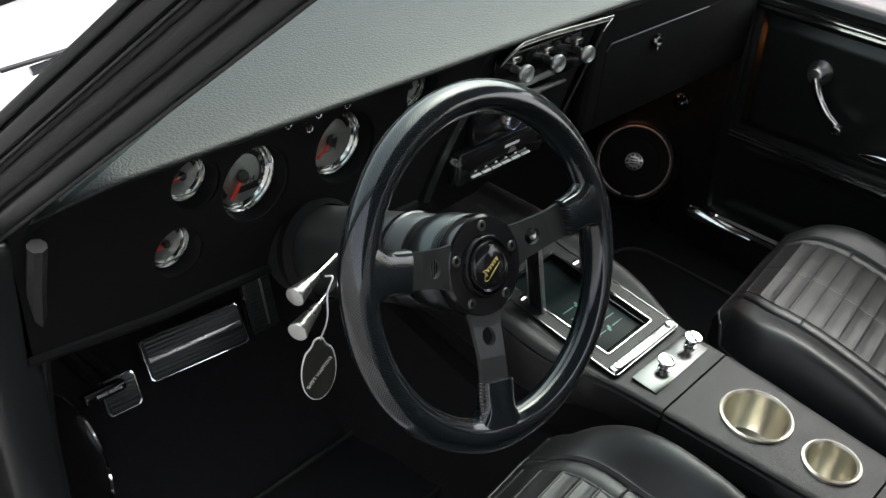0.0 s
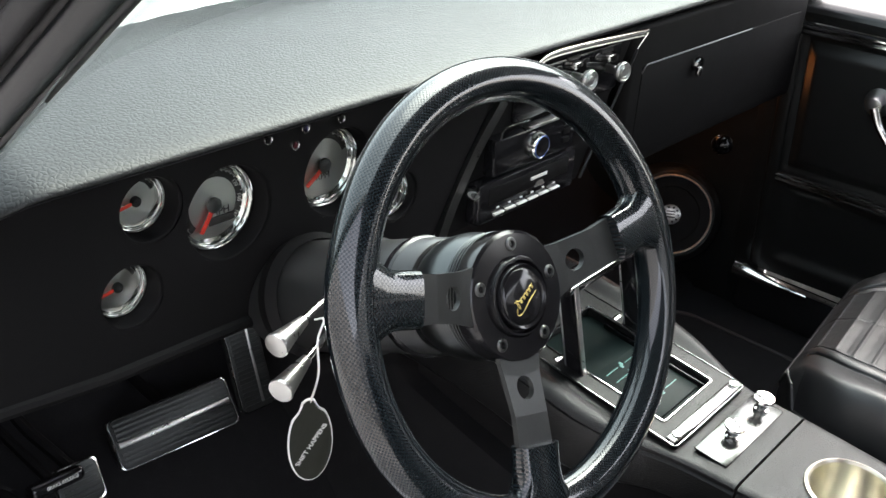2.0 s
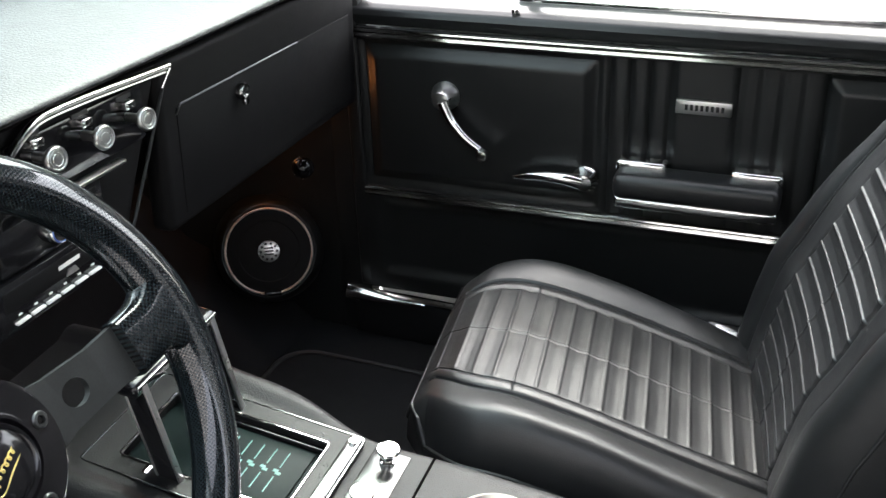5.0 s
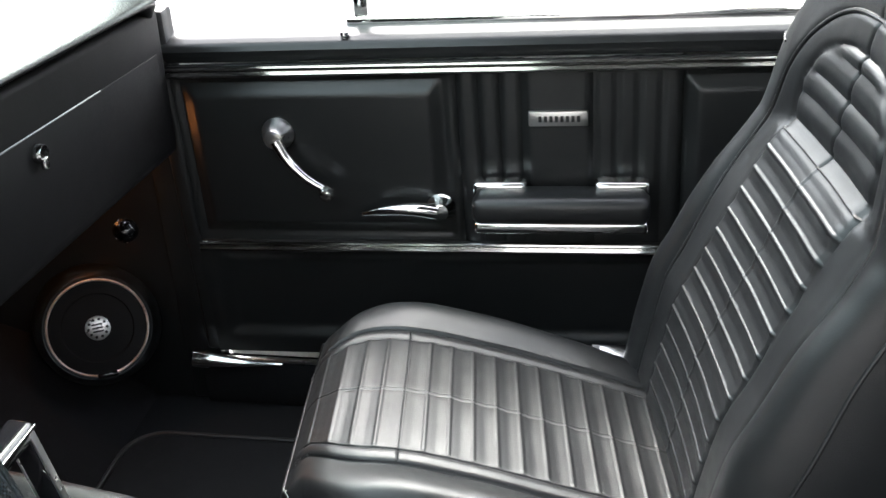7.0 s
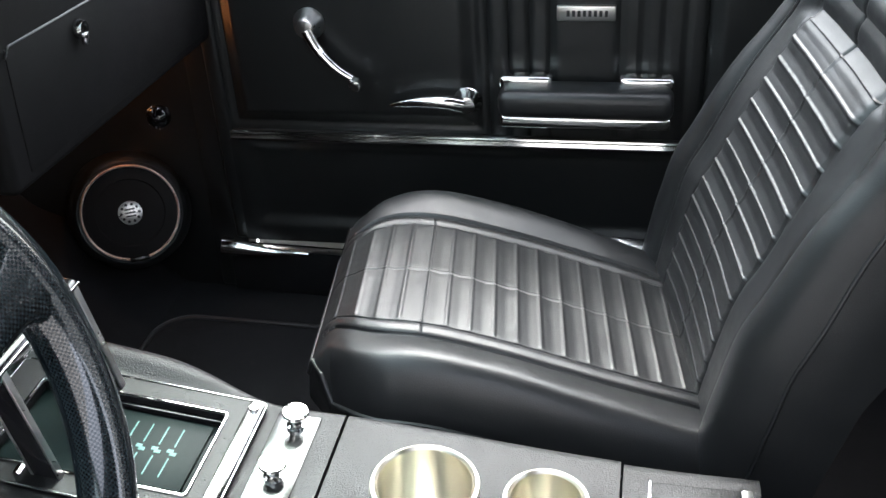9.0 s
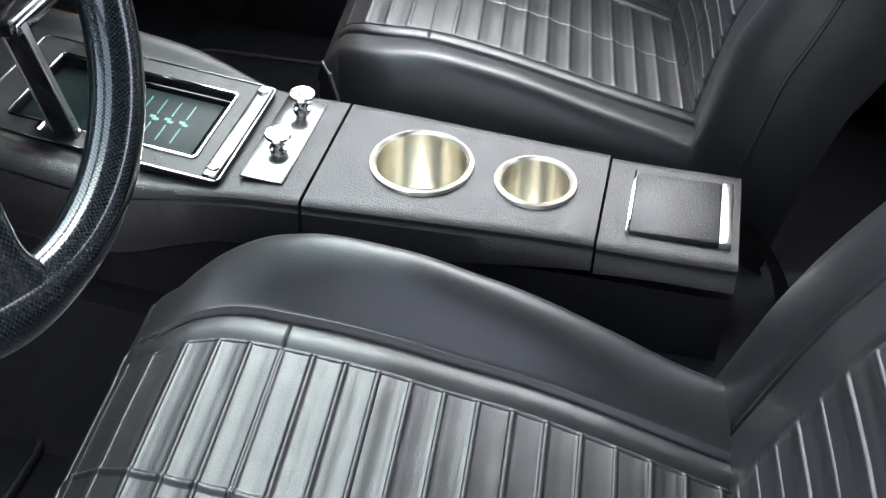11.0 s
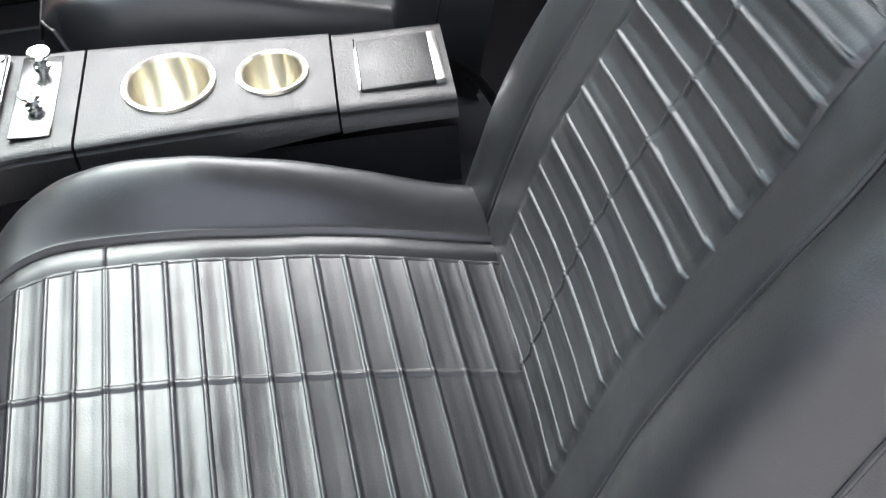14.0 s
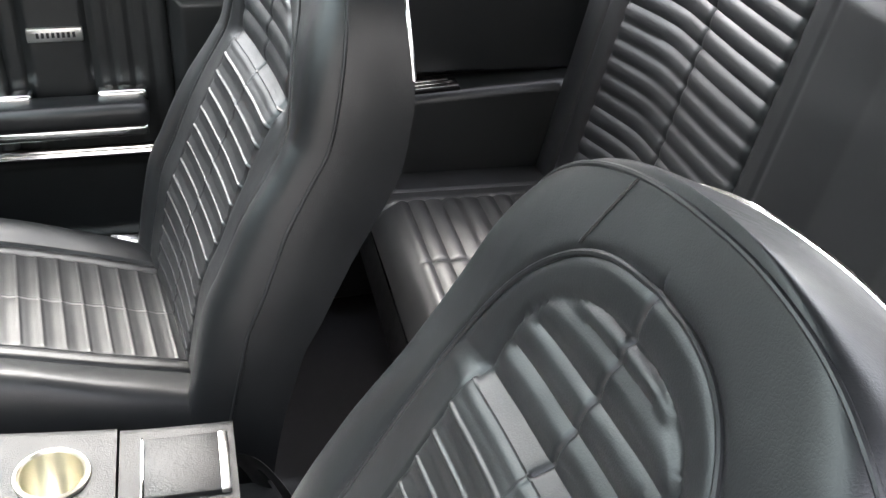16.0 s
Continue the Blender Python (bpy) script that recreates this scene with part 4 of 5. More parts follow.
scr = [Vector((-0.012 + 0.0235 * k / 72 + 0.0016 * math.sin(2 * math.pi * k / 12), 0.0012 + 0.0026 * math.cos(2 * math.pi * k / 12) * (1.4 if k < 12 else 0.55), 0)) for k in range(73)]
part("script", tube([(p.x, p.y, 0.0170 - 6 * (p.x ** 2 + p.y ** 2)) for p in scr], 0.00055, 5), GOLD, hb, "gold flourish", pose(0, 0, HUB, 0, 0, 22))
part("underline", tube(smooth_path([(-0.012, -0.0005, 0.0161), (-0.0145, -0.0045, 0.0156), (-0.011, -0.0066, 0.0160), (0.0, -0.0048, 0.0166), (0.011, -0.0040, 0.0160)], 5), 0.0006, 5), GOLD, hb, m=pose(0, 0, HUB, 0, 0, 22))
for k in range(5):
    a = radians(79 + 72 * k)
    bt = part("bolt", lathe([(0.0052, 0.008), (0.0052, 0.0105), (0.0044, 0.0115), (0.0028, 0.0115), (0.0026, 0.0095), (0.0, 0.0095)], 20, pose(0.0385 * math.cos(a), 0.0385 * math.sin(a), HUB - 0.0015)), DULLTRIM, sw, "small dull steel cap screw")

# tag hanging from the stalks
tag = thing("key_tag", pose(-0.451, 0.163, 0.600), "oval dark tag with pale edge on a thin cord", "tag")
part("cord", tube(smooth_path([(0.004, 0.006, -0.004), (0.003, -0.006, 0.002), (-0.006, -0.008, -0.012), (-0.010, -0.012, -0.040), (-0.014, -0.004, -0.072)], 5), 0.0009, 6), WHITE, tag, "thin pale cord")
TM = pose(-0.015, -0.004, -0.109, 90, 0, -18)
oval = [(0.0185 * math.cos(2 * math.pi * k / 40), 0.039 * math.sin(2 * math.pi * k / 40)) for k in range(40)]
oval = [(x * (1 if y < 0.03 else 0.8), y + (0.004 if abs(x) < 0.006 and y > 0.03 else 0)) for x, y in oval]
pl = part("plate", solid(oval, -0.0012, 0.0012, 0.0004), KHAKI, tag, "dark olive plate", TM)
part("edge", tube([(x, y, 0) for x, y in oval], 0.0013, 6, True), WHITE, tag, "pale rim", TM)
part("lettering", text_mesh("SHIFT HAPPENS", 0.0062), WHITE, tag, "white words", TM @ pose(0.0, -0.002, 0.0018, 0, 0, 52))

# ---- pedals ----
def pedal(name, lab, m, w, h, bands):
    p = thing(name, m, lab, "pedal")
    part("pad", solid(rounded(w, h, 0.006), -0.006, 0.006, 0.002), SPOKE, p, "ribbed dark grey pad")
    part("bright_edge", tube([(x, y, 0.004) for x, y in rounded(w, h, 0.006)], 0.0022, 6, True), CHROME, p, "bright edge trim")
    for y in bands:
        part("band", box(-w / 2 + 0.004, w / 2 - 0.004, y - 0.004, y + 0.004, 0.005, 0.0085, 0.001), SATIN, p)
    for k in range(int(h / 0.006) - 1):
        y = -h / 2 + 0.006 * (k + 1)
        if all(abs(y - b) > 0.006 for b in bands):
            part("rib", box(-w / 2 + 0.004, w / 2 - 0.004, y - 0.0015, y + 0.0015, 0.005, 0.0075, 0), SPOKE, p)
    return p


bp = pedal("brake_pedal", "wide black brake pedal with bright trim and centre band", aim((-0.352, 0.560, 0.211), (0.06, -0.80, 0.60), (0.12, 0, 1)), 0.166, 0.060, (0.0,))
part("lever", tube(smooth_path([(0.0, 0.02, -0.006), (0.01, 0.10, -0.10), (0.02, 0.24, -0.14), (0.02, 0.36, -0.10)], 5), 0.008, 8), FACE, bp)
ap = pedal("accelerator_pedal", "narrow black accelerator pedal with bright edge", aim((-0.224, 0.58, 0.236), (0.0, -0.90, 0.42), (0.10, 0, 1)), 0.050, 0.142, ())
part("spine", box(0.004, 0.008, -0.064, 0.064, 0.006, 0.0085, 0.001), SATIN, ap, "thin bright centre line")
part("lever", tube([(0, 0.04, -0.006), (0, 0.14, -0.08), (0.0, 0.25, -0.10)], 0.006, 8), FACE, ap)
pk = pedal("parking_brake_pedal", "small black parking brake pedal with bright edge", aim((-0.520, 0.480, 0.274), (0.05, -0.85, 0.5), (0.10, 0, 1)), 0.047, 0.044, ())
part("lever", tube(smooth_path([(0.0, 0.02, -0.006), (-0.02, 0.10, -0.06), (-0.03, 0.25, -0.06)], 5), 0.007, 8), FACE, pk)
rh = thing("brake_release", aim((-0.552, 0.458, 0.312), (0.05, -0.9, 0.35), (0.10, 0, 1)), "black pull handle lettered brake release under the dash", "handle")
part("handle", box(-0.030, 0.030, -0.0075, 0.0075, -0.009, 0.009, 0.006, 3), GLOSS, rh)
part("lettering", text_mesh("BRAKE RELEASE", 0.0050), WHITE, rh, m=pose(0.004, 0.0, 0.0092))
part("stem", tube([(0, 0, -0.01), (0.0, 0.05, -0.12), (0, 0.12, -0.2)], 0.006, 8), FACE, rh)
ck = thing("driver_kick_speaker", aim((-0.585, 0.500, 0.195), (0.80, -0.45, 0.40)), "round black loudspeaker with bright ring in the driver's kick panel", "loudspeaker")
part("pod", lathe([(0.105, -0.06), (0.101, -0.01), (0.094, 0.001), (0.088, -0.002)], 56), DOORVINYL, ck)
part("grille", lathe([(0.088, 0.001), (0.0, 0.004)], 56), FACE, ck)
part("ring", lathe([(0.0835, -0.003), (0.0835, 0.004), (0.0860, 0.0065), (0.092, 0.004), (0.092, -0.003)], 72), CHROME, ck)

# ---- console ----
CX = 0.010
con = thing("centre_console", pose(CX, 0, 0), "long black grained console between the seats", "console")


def con_top(y):
    return 0.292 + 0.012 * step(-0.42, 0.0, y) + 0.040 * step(0.02, 0.34, y)


def con_half(y):
    return 0.064 + 0.018 * step(-0.34, 0.05, y) + 0.012 * step(0.0, 0.12, y)


def section(y0, y1, n, drop=0.0, lip=0.006):
    """A length of console: flat top, eased shoulders, sides that flare a little."""
    bm = bmesh.new()
    rows = []
    for k in range(n + 1):
        y = y0 + (y1 - y0) * k / n
        w, z = con_half(y), con_top(y) - drop
        h = 0.022 + 0.028 * step(-0.36, -0.05, y)
        half = [(w - 0.010, z), (w - 0.003, z - 0.0008), (w, z - 0.003), (w + 0.0005, z - 0.0065), (w - 0.002, z - 0.0085), (w + 0.0015, z - 0.011), (w + 0.006, z - 0.7 * h), (w + 0.008, z - 0.92 * h), (w + 0.004, z - h), (w - 0.006, z - h - 0.003)]
        pts = [(-x, zz) for x, zz in half[::-1]] + [(-w * 0.4, z), (w * 0.4, z)] + half
        rows.append([bm.verts.new((x, y, zz)) for x, zz in pts])
    for a, b in zip(rows, rows[1:]):
        for j in range(len(a) - 1):
            bm.faces.new((a[j], a[j + 1], b[j + 1], b[j]))
    bm.faces.new(rows[0])
    bm.faces.new(rows[-1][::-1])
    return bm



def front():
    """The wider end of the console: a flat bed for the gear plate between two raised, rounded shoulders."""
    bm = bmesh.new()
    rows = []
    ys = sorted([-0.0385 + 0.4585 * k / 30 for k in range(31)] + [0.0645, 0.0655, 0.2445, 0.2455])
    for y in ys:
        w, z = con_half(y), con_top(y)
        f = step(0.025, 0.16, y)
        up, out = 0.008 * f, 0.026 * f
        sink = 0.024 if 0.065 < y < 0.245 else 0.0
        h = 0.050 + 0.02 * f
        half = [(w - 0.012, z), (w - 0.009 + 0.1 * out, z + 0.15 * up), (w - 0.006 + 0.3 * out, z + 0.75 * up), (w - 0.003 + 0.55 * out, z - 0.0006 + up), (w + 0.8 * out, z - 0.003 + 0.9 * up), (w + 0.0005 + 0.95 * out, z - 0.0065 + 0.6 * up), (w - 0.002 + out, z - 0.0085 + 0.3 * up), (w + 0.0015 + out, z - 0.011), (w + 0.006 + out, z - 0.7 * h), (w + 0.008 + out, z - 0.92 * h), (w + 0.004 + out, z - h), (w - 0.006, z - h - 0.003)]
        pts = [(-x, zz) for x, zz in half[::-1]] + [(-0.0528, z), (-0.0525, z - sink), (0.0525, z - sink), (0.0528, z)] + half
        rows.append([bm.verts.new((x, y, zz)) for x, zz in pts])
    for a, b in zip(rows, rows[1:]):
        for j in range(len(a) - 1):
            bm.faces.new((a[j], a[j + 1], b[j + 1], b[j]))
    bm.faces.new(rows[0])
    bm.faces.new(rows[-1][::-1])
    return bm


part("front_section", front(), GRAINED, con, "grained black front section")
CUPS = [(-0.1275, 0.0467, "large"), (-0.231, 0.0362, "small")]


def middle():
    """The part with two round holes for the cups: side walls from section(), and a top plate with holes."""
    bm = section(-0.291, -0.0415, 14)
    kill = [f for f in bm.faces if abs(f.calc_center_median().x) < 0.03 and len(f.verts) == 4 and f.normal.z ** 2 > 0.9 or (len(f.verts) == 4 and abs(f.calc_center_median().x) < con_half(f.calc_center_median().y) - 0.012)]
    bmesh.ops.delete(bm, geom=kill, context="FACES")
    pl = bmesh.new()
    n = 14
    edge = []
    for k in range(n + 1):
        y = -0.291 + 0.2495 * k / n
        edge.append((con_half(y) - 0.010, y))
    loop = [(-x, y) for x, y in edge] + [(x, y) for x, y in edge[::-1]]
    vs = [pl.verts.new((x, y, con_top(y))) for x, y in loop]
    es = [pl.edges.new((vs[k], vs[(k + 1) % len(vs)])) for k in range(len(vs))]
    for cy, r, _ in CUPS:
        ring = [pl.verts.new(((r - 0.005) * math.cos(2 * math.pi * k / 40) + 0.002, cy + (r - 0.005) * math.sin(2 * math.pi * k / 40), con_top(cy + (r - 0.005) * math.sin(2 * math.pi * k / 40)))) for k in range(40)]
        es += [pl.edges.new((ring[k], ring[(k + 1) % 40])) for k in range(40)]
    bmesh.ops.triangle_fill(pl, edges=es, use_beauty=True)
    kill = [f for f in pl.faces if any(math.hypot(f.calc_center_median().x - 0.002, f.calc_center_median().y - cy) < r - 0.0055 for cy, r, _ in CUPS)]
    bmesh.ops.delete(pl, geom=kill, context="FACES_ONLY")
    join(bm, pl)
    bmesh.ops.remove_doubles(bm, verts=bm.verts, dist=0.0004)
    return bm


part("middle_section", middle(), GRAINED, con, "grained black middle section with cup holes")
part("rear_section", section(-0.409, -0.2935, 10, 0.003), GRAINED, con, "smooth black rear section")
part("skirt", sheet(lambda u, v: ((2 * abs(u - 0.5) - 0.5) * 0 + (con_half(-0.41 + 0.82 * v) - 0.012) * (1 if u > 0.5 else -1), -0.41 + 0.82 * v, 0.04 + (con_top(-0.41 + 0.82 * v) - 0.09) * 2 * abs(u - 0.5)), 3, 24), CARPET, con, "dark carpeted base")
lid = part("ashtray_lid", box(-0.041, 0.042, -0.393, -0.317, 0.284, 0.2945, 0.003, 2), GRAINED, con, "hinged grained lid")
part("bright_edge", box(-0.041, 0.043, -0.402, -0.392, 0.282, 0.2945, 0.002), SATIN, lid)
part("front_groove", box(-0.042, 0.043, -0.3175, -0.3150, 0.288, 0.2957, 0.0005), CHROME, lid)
for cy, r, size in CUPS:
    cup = thing("cup_holder", pose(CX + 0.002, cy, con_top(cy), 1.5), size + " brushed steel cup holder sunk in the console", "cup holder", "cup holders in the console")
    part("ring", lathe([(r - 0.006, 0.0), (r - 0.0050, 0.0026), (r - 0.003, 0.0042), (r, 0.003), (r + 0.0010, 0.0)], 64), STEEL, cup, "pale polished rim")
    part("cup", lathe([(r - 0.006, 0.002), (r - 0.0065, -0.052), (r - 0.010, -0.058), (0.0, -0.058)], 64), STEEL, cup, "brushed steel cup")

# shift plate
SP = pose(CX, 0, 0) @ pose(0, 0.155, con_top(0.155) + 0.003, 7.0)
sh = thing("gear_shifter", SP, "horseshoe gear shifter in a chrome-edged plate", "gear shifter")


def frame_mesh(w, h, iw, ih, r, z0, z1):
    bm = bmesh.new()
    o, i = rounded(w, h, r), rounded(iw, ih, r * 0.6)
    lo = [[bm.verts.new((x, y, z)) for x, y in ring] for z in (z0, z1) for ring in (o, i)]
    n = len(o)
    for k in range(n):
        j = (k + 1) % n
        bm.faces.new((lo[2][k], lo[2][j], lo[3][j], lo[3][k]))
        bm.faces.new((lo[0][k], lo[0][j], lo[2][j], lo[2][k]))
        bm.faces.new((lo[1][k], lo[1][j], lo[3][j], lo[3][k]))
    return bm


part("plate", frame_mesh(0.150, 0.240, 0.100, 0.176, 0.006, -0.004, 0.002), SURROUND, sh, "black textured surround")
part("outer_trim", tube([(x, y, 0.0022) for x, y in rounded(0.150, 0.240, 0.006)], 0.0010, 6, True), DARKCHROME, sh)
part("inner_trim", tube([(x, y, 0.003) for x, y in rounded(0.104, 0.180, 0.004)], 0.0012, 6, True), CHROME, sh)
part("gate", box(-0.052, 0.052, -0.090, 0.090, -0.016, -0.010, 0.001), SMOKE, sh, "dark gear gate")
for x in (-0.0475, 0.0475):
    part("channel", box(x - 0.0025, x + 0.0025, -0.086, 0.060, -0.011, -0.0035, 0.001), GLOSS, sh)
win = part("indicator", box(-0.041, 0.041, -0.080, 0.012, -0.0095, -0.0065, 0.001), SMOKE, sh, "dark selector window with teal marks")
for k in range(5):
    y = -0.056 + 0.0145 * k
    for x in (-0.030, 0.007):
        part("line", box(x, x + 0.023, y - 0.0006, y + 0.0006, -0.0066, -0.0060, 0), TEAL, win)
    part("mark", box(-0.0035, 0.0005, y - 0.0045, y + 0.0010, -0.0066, -0.0059, 0, 1), TEAL, win)
    part("mark", box(-0.0005, 0.0035, y - 0.0010, y + 0.0045, -0.0066, -0.0059, 0, 1), TEAL, win)
part("rear_bar", box(-0.073, 0.073, -0.1185, -0.1045, 0.001, 0.006, 0.002), DARKCHROME, sh, "polished rear bar of the plate")
for x in (-0.062, 0.062):
    part("screw", lathe([(0.0055, 0.005), (0.005, 0.0085), (0.0, 0.0095)], 16, pose(x, -0.1115, 0)), CHROME, sh)
for x in (-0.058, 0.062):
    a = part("arm", join(box(x - 0.003, x + 0.003, -0.011, 0.011, -0.008, 0.112, 0.001), bmesh.new()), GLOSS, sh, "flat black shifter arm with bright edges", pose(0, 0.028, 0, -19, 0, 0))
    for y in (-0.0115, 0.0115):
        part("edge", box(x - 0.0036, x + 0.0036, y - 0.0012, y + 0.0012, -0.008, 0.112, 0.0004), SATIN, a)
    part("pivot", lathe([(0.006, -0.006), (0.006, 0.006), (0.0, 0.007)], 14, pose(x, 0.026, 0.006, 0, 90, 0)), CHROME, a)
part("grip", box(-0.070, 0.072, 0.052, 0.078, 0.094, 0.112, 0.006, 3), GLOSS, sh, "black crossbar grip")
part("grip_edge", box(-0.068, 0.070, 0.0515, 0.054, 0.100, 0.110, 0.001), DARKCHROME, sh)

# toggle plate
tp = thing("switch_plate", pose(CX + 0.002, 0.002, con_top(0.002) + 0.001, 5), "polished plate with two pull switches", "switch plate")
part("plate", box(-0.062, 0.066, -0.020, 0.020, 0.0, 0.0025, 0.001), PLATE, tp)
for x, y in ((-0.016, 0.000), (0.050, 0.000)):
    kn = part("pull_switch", lathe([(0.0085, 0.002), (0.0085, 0.005), (0.006, 0.006), (0.0058, 0.013), (0.0068, 0.015), (0.0068, 0.017)], 24, pose(x, y, 0)), CHROME, tp, "bright pull switch")
    part("cap", lathe([(0.0065, 0.014), (0.0110, 0.016), (0.0122, 0.018), (0.0112, 0.0205), (0.0, 0.0212)], 28, pose(x, y, 0)), CHROME, kn)

# ---- seats ----
PITCH = 0.0250


def along(line, key):
    """A smooth value from (key, value...) rows."""
    k = 0
    while k < len(line) - 2 and key > line[k + 1][0]:
        k += 1
    p, q = line[k], line[k + 1]
    o, r = line[max(k - 1, 0)], line[min(k + 2, len(line) - 1)]
    h = q[0] - p[0]
    t = (key - p[0]) / h
    out = []
    for c in range(1, len(p)):
        m0 = (q[c] - o[c]) / (q[0] - o[0]) * h
        m1 = (r[c] - p[c]) / (r[0] - p[0]) * h
        t2 = min(1.0, max(0.0, t))
        v = (2 * t2 ** 3 - 3 * t2 ** 2 + 1) * p[c] + (t2 ** 3 - 2 * t2 ** 2 + t2) * m0 + (3 * t2 ** 2 - 2 * t2 ** 3) * q[c] + (t2 ** 3 - t2 ** 2) * m1
        out.append(v + (t - t2) * (m1 if t > 1 else m0))
    return out


def cushion_relief(x, y, roll):
    """Height over the cushion's base line: bolsters, pleats, seams."""
    if roll > 0.03 and x < 0:
        x /= 1.06
    a = abs(x)
    z = 0.0
    rear = step(-0.17, -0.42, y)
    s = min(1.0, max(0.0, (a - 0.152) / 0.096))
    front = step(0.05, -0.13, y)
    top = roll * front * (1 - 0.7 * rear)
    z += top * math.sin(0.5 * math.pi * min(1.0, s / 0.55)) ** 1.3
    z -= (top + 0.05) * max(0.0, (s - 0.55) / 0.45) ** 2.2
    k = (y + 0.092) / PITCH
    inside = step(0.126, 0.119, a)
    d = (k - round(k)) * PITCH
    z += inside * ((0.0009 * (1 - (2 * abs(d) / PITCH) ** 4) if roll > 0.03 else 0.0013 * (1 - (2 * abs(d) / PITCH) ** 2) - 0.0012 * valley(x, 0.007)) + (0.0021 if roll > 0.03 else 0.0009) * ridge(d, 0.0023))
    z += inside * 0.0019 * ridge(x, 0.0026)
    z += inside * d * (0.018 if roll > 0.03 else 0.0) * math.sin(round(k) * 12.99) + 0.0005 * noise.noise(Vector((x * 18, y * 22, 1.7))) + 0.0002 * noise.noise(Vector((x * 55, y * 70, 4.1)))
    z += 0.0012 * ridge(a - 0.1235, 0.0022) - 0.0012 * valley(a - 0.1265, 0.004)
    z -= 0.0024 * valley(a - 0.150, 0.0045) - 0.0025 * valley(a - 0.1545, 0.0025)
    z += 0.0026 * math.sin(math.pi * min(1, max(0, (a - 0.123) / 0.027))) + 0.0022 * ridge(a - 0.1522, 0.0024)
    if a < 0.15:
        z -= 0.0012 * valley(y + 0.092, 0.0030)
    return z


CY1 = -0.425


def cushion_half(y, front):
    f = max(0.0, (y + 0.07) / (front + 0.07))
    return 0.246 * (1 - 0.42 * f ** 2.2) - 0.012 * step(-0.25, -0.42, y)


def settled(p, lean):
    """Sets a seat point off square, as a used seat sits: width, drift of the middle line, turn and tilt."""
    sx, kx, ky, kz = lean
    return Vector((sx * p[0] + kx * (p[1] + 0.1), p[1] + ky * p[0], p[2] + kz * p[0]))


def cushion_pt(line, u, v, roll, front, lean):
    y = front + (CY1 - front) * v
    w = cushion_half(y, front)
    x = (2 * u - 1) * w
    return settled((x, y, along(line, -y)[0] + cushion_relief(x * 0.248 / max(w, 0.2), y, roll)), lean)


def cushion_mesh(line, roll, front, lean):
    near = (-0.0045, -0.0022, -0.0017, -0.0009, 0.0, 0.0009, 0.0017, 0.0022, 0.0045)
    ys = spaced([-0.092 + PITCH * k for k in range(-15, 6)], CY1, front, near, 0.0035)
    xs = spaced([0.0, -0.1235, 0.1235, -0.150, 0.150, -0.1545, 0.1545, -0.1309, -0.159, -0.1638], -0.248, 0.248, near, 0.0040)
    bm = stations(lambda u, v: cushion_pt(line, (u / 0.248 + 1) / 2, (v - front) / (CY1 - front), roll, front, lean), xs, ys[::-1])
    ext = bmesh.ops.extrude_edge_only(bm, edges=[e for e in bm.edges if e.is_boundary])
    for g in ext["geom"]:
        if isinstance(g, bmesh.types.BMVert):
            g.co.z -= 0.035
            g.co.x *= 1.004
            g.co.y += 0.003 * step(-0.06, 0.02, g.co.y)
    ext = bmesh.ops.extrude_edge_only(bm, edges=[g for g in ext["geom"] if isinstance(g, bmesh.types.BMEdge) and g.is_boundary])
    for g in ext["geom"]:
        if isinstance(g, bmesh.types.BMVert):
            g.co.z = 0.105
            g.co.x *= 0.92
            g.co.y -= 0.045 * step(-0.10, 0.03, g.co.y)
    return bm


def rim_path(line, roll, front, lean):
    ends = [(0, 1 - k / 40) for k in range(40)] + [(k / 30, 0) for k in range(31)] + [(1, k / 40) for k in range(1, 41)]
    pts = [cushion_pt(line, u, v, roll, front, lean) for u, v in ends]
    return [p + Vector((0, 0, -0.001)) for p in pts]


S0, SI, SB, ST = -0.10, 0.270, 0.385, 0.586
ARCH = 0.255
PB = 0.0262


def crown(wide):
    """Where the sides begin to close, and the top, along the backrest."""
    return (0.375, ST) if wide > 0.262 else (0.375, 0.630)


def back_half(s, wide):
    s1, st = crown(wide)
    f = min(1.0, max(0.0, (s - s1) / (st - s1)))
    low = max(0.0, (-0.02 - s) / 0.08)
    return wide * (1 - 0.115 * step(0.08, 0.40, s)) * max(0.0, 1 - f ** 2.6) ** 0.42 * (1 - 0.05 * low ** 2.5)


def thick(s):
    return 0.080 + 0.020 * step(0.0, 0.35, s) - 0.034 * step(0.44, 0.59, s)


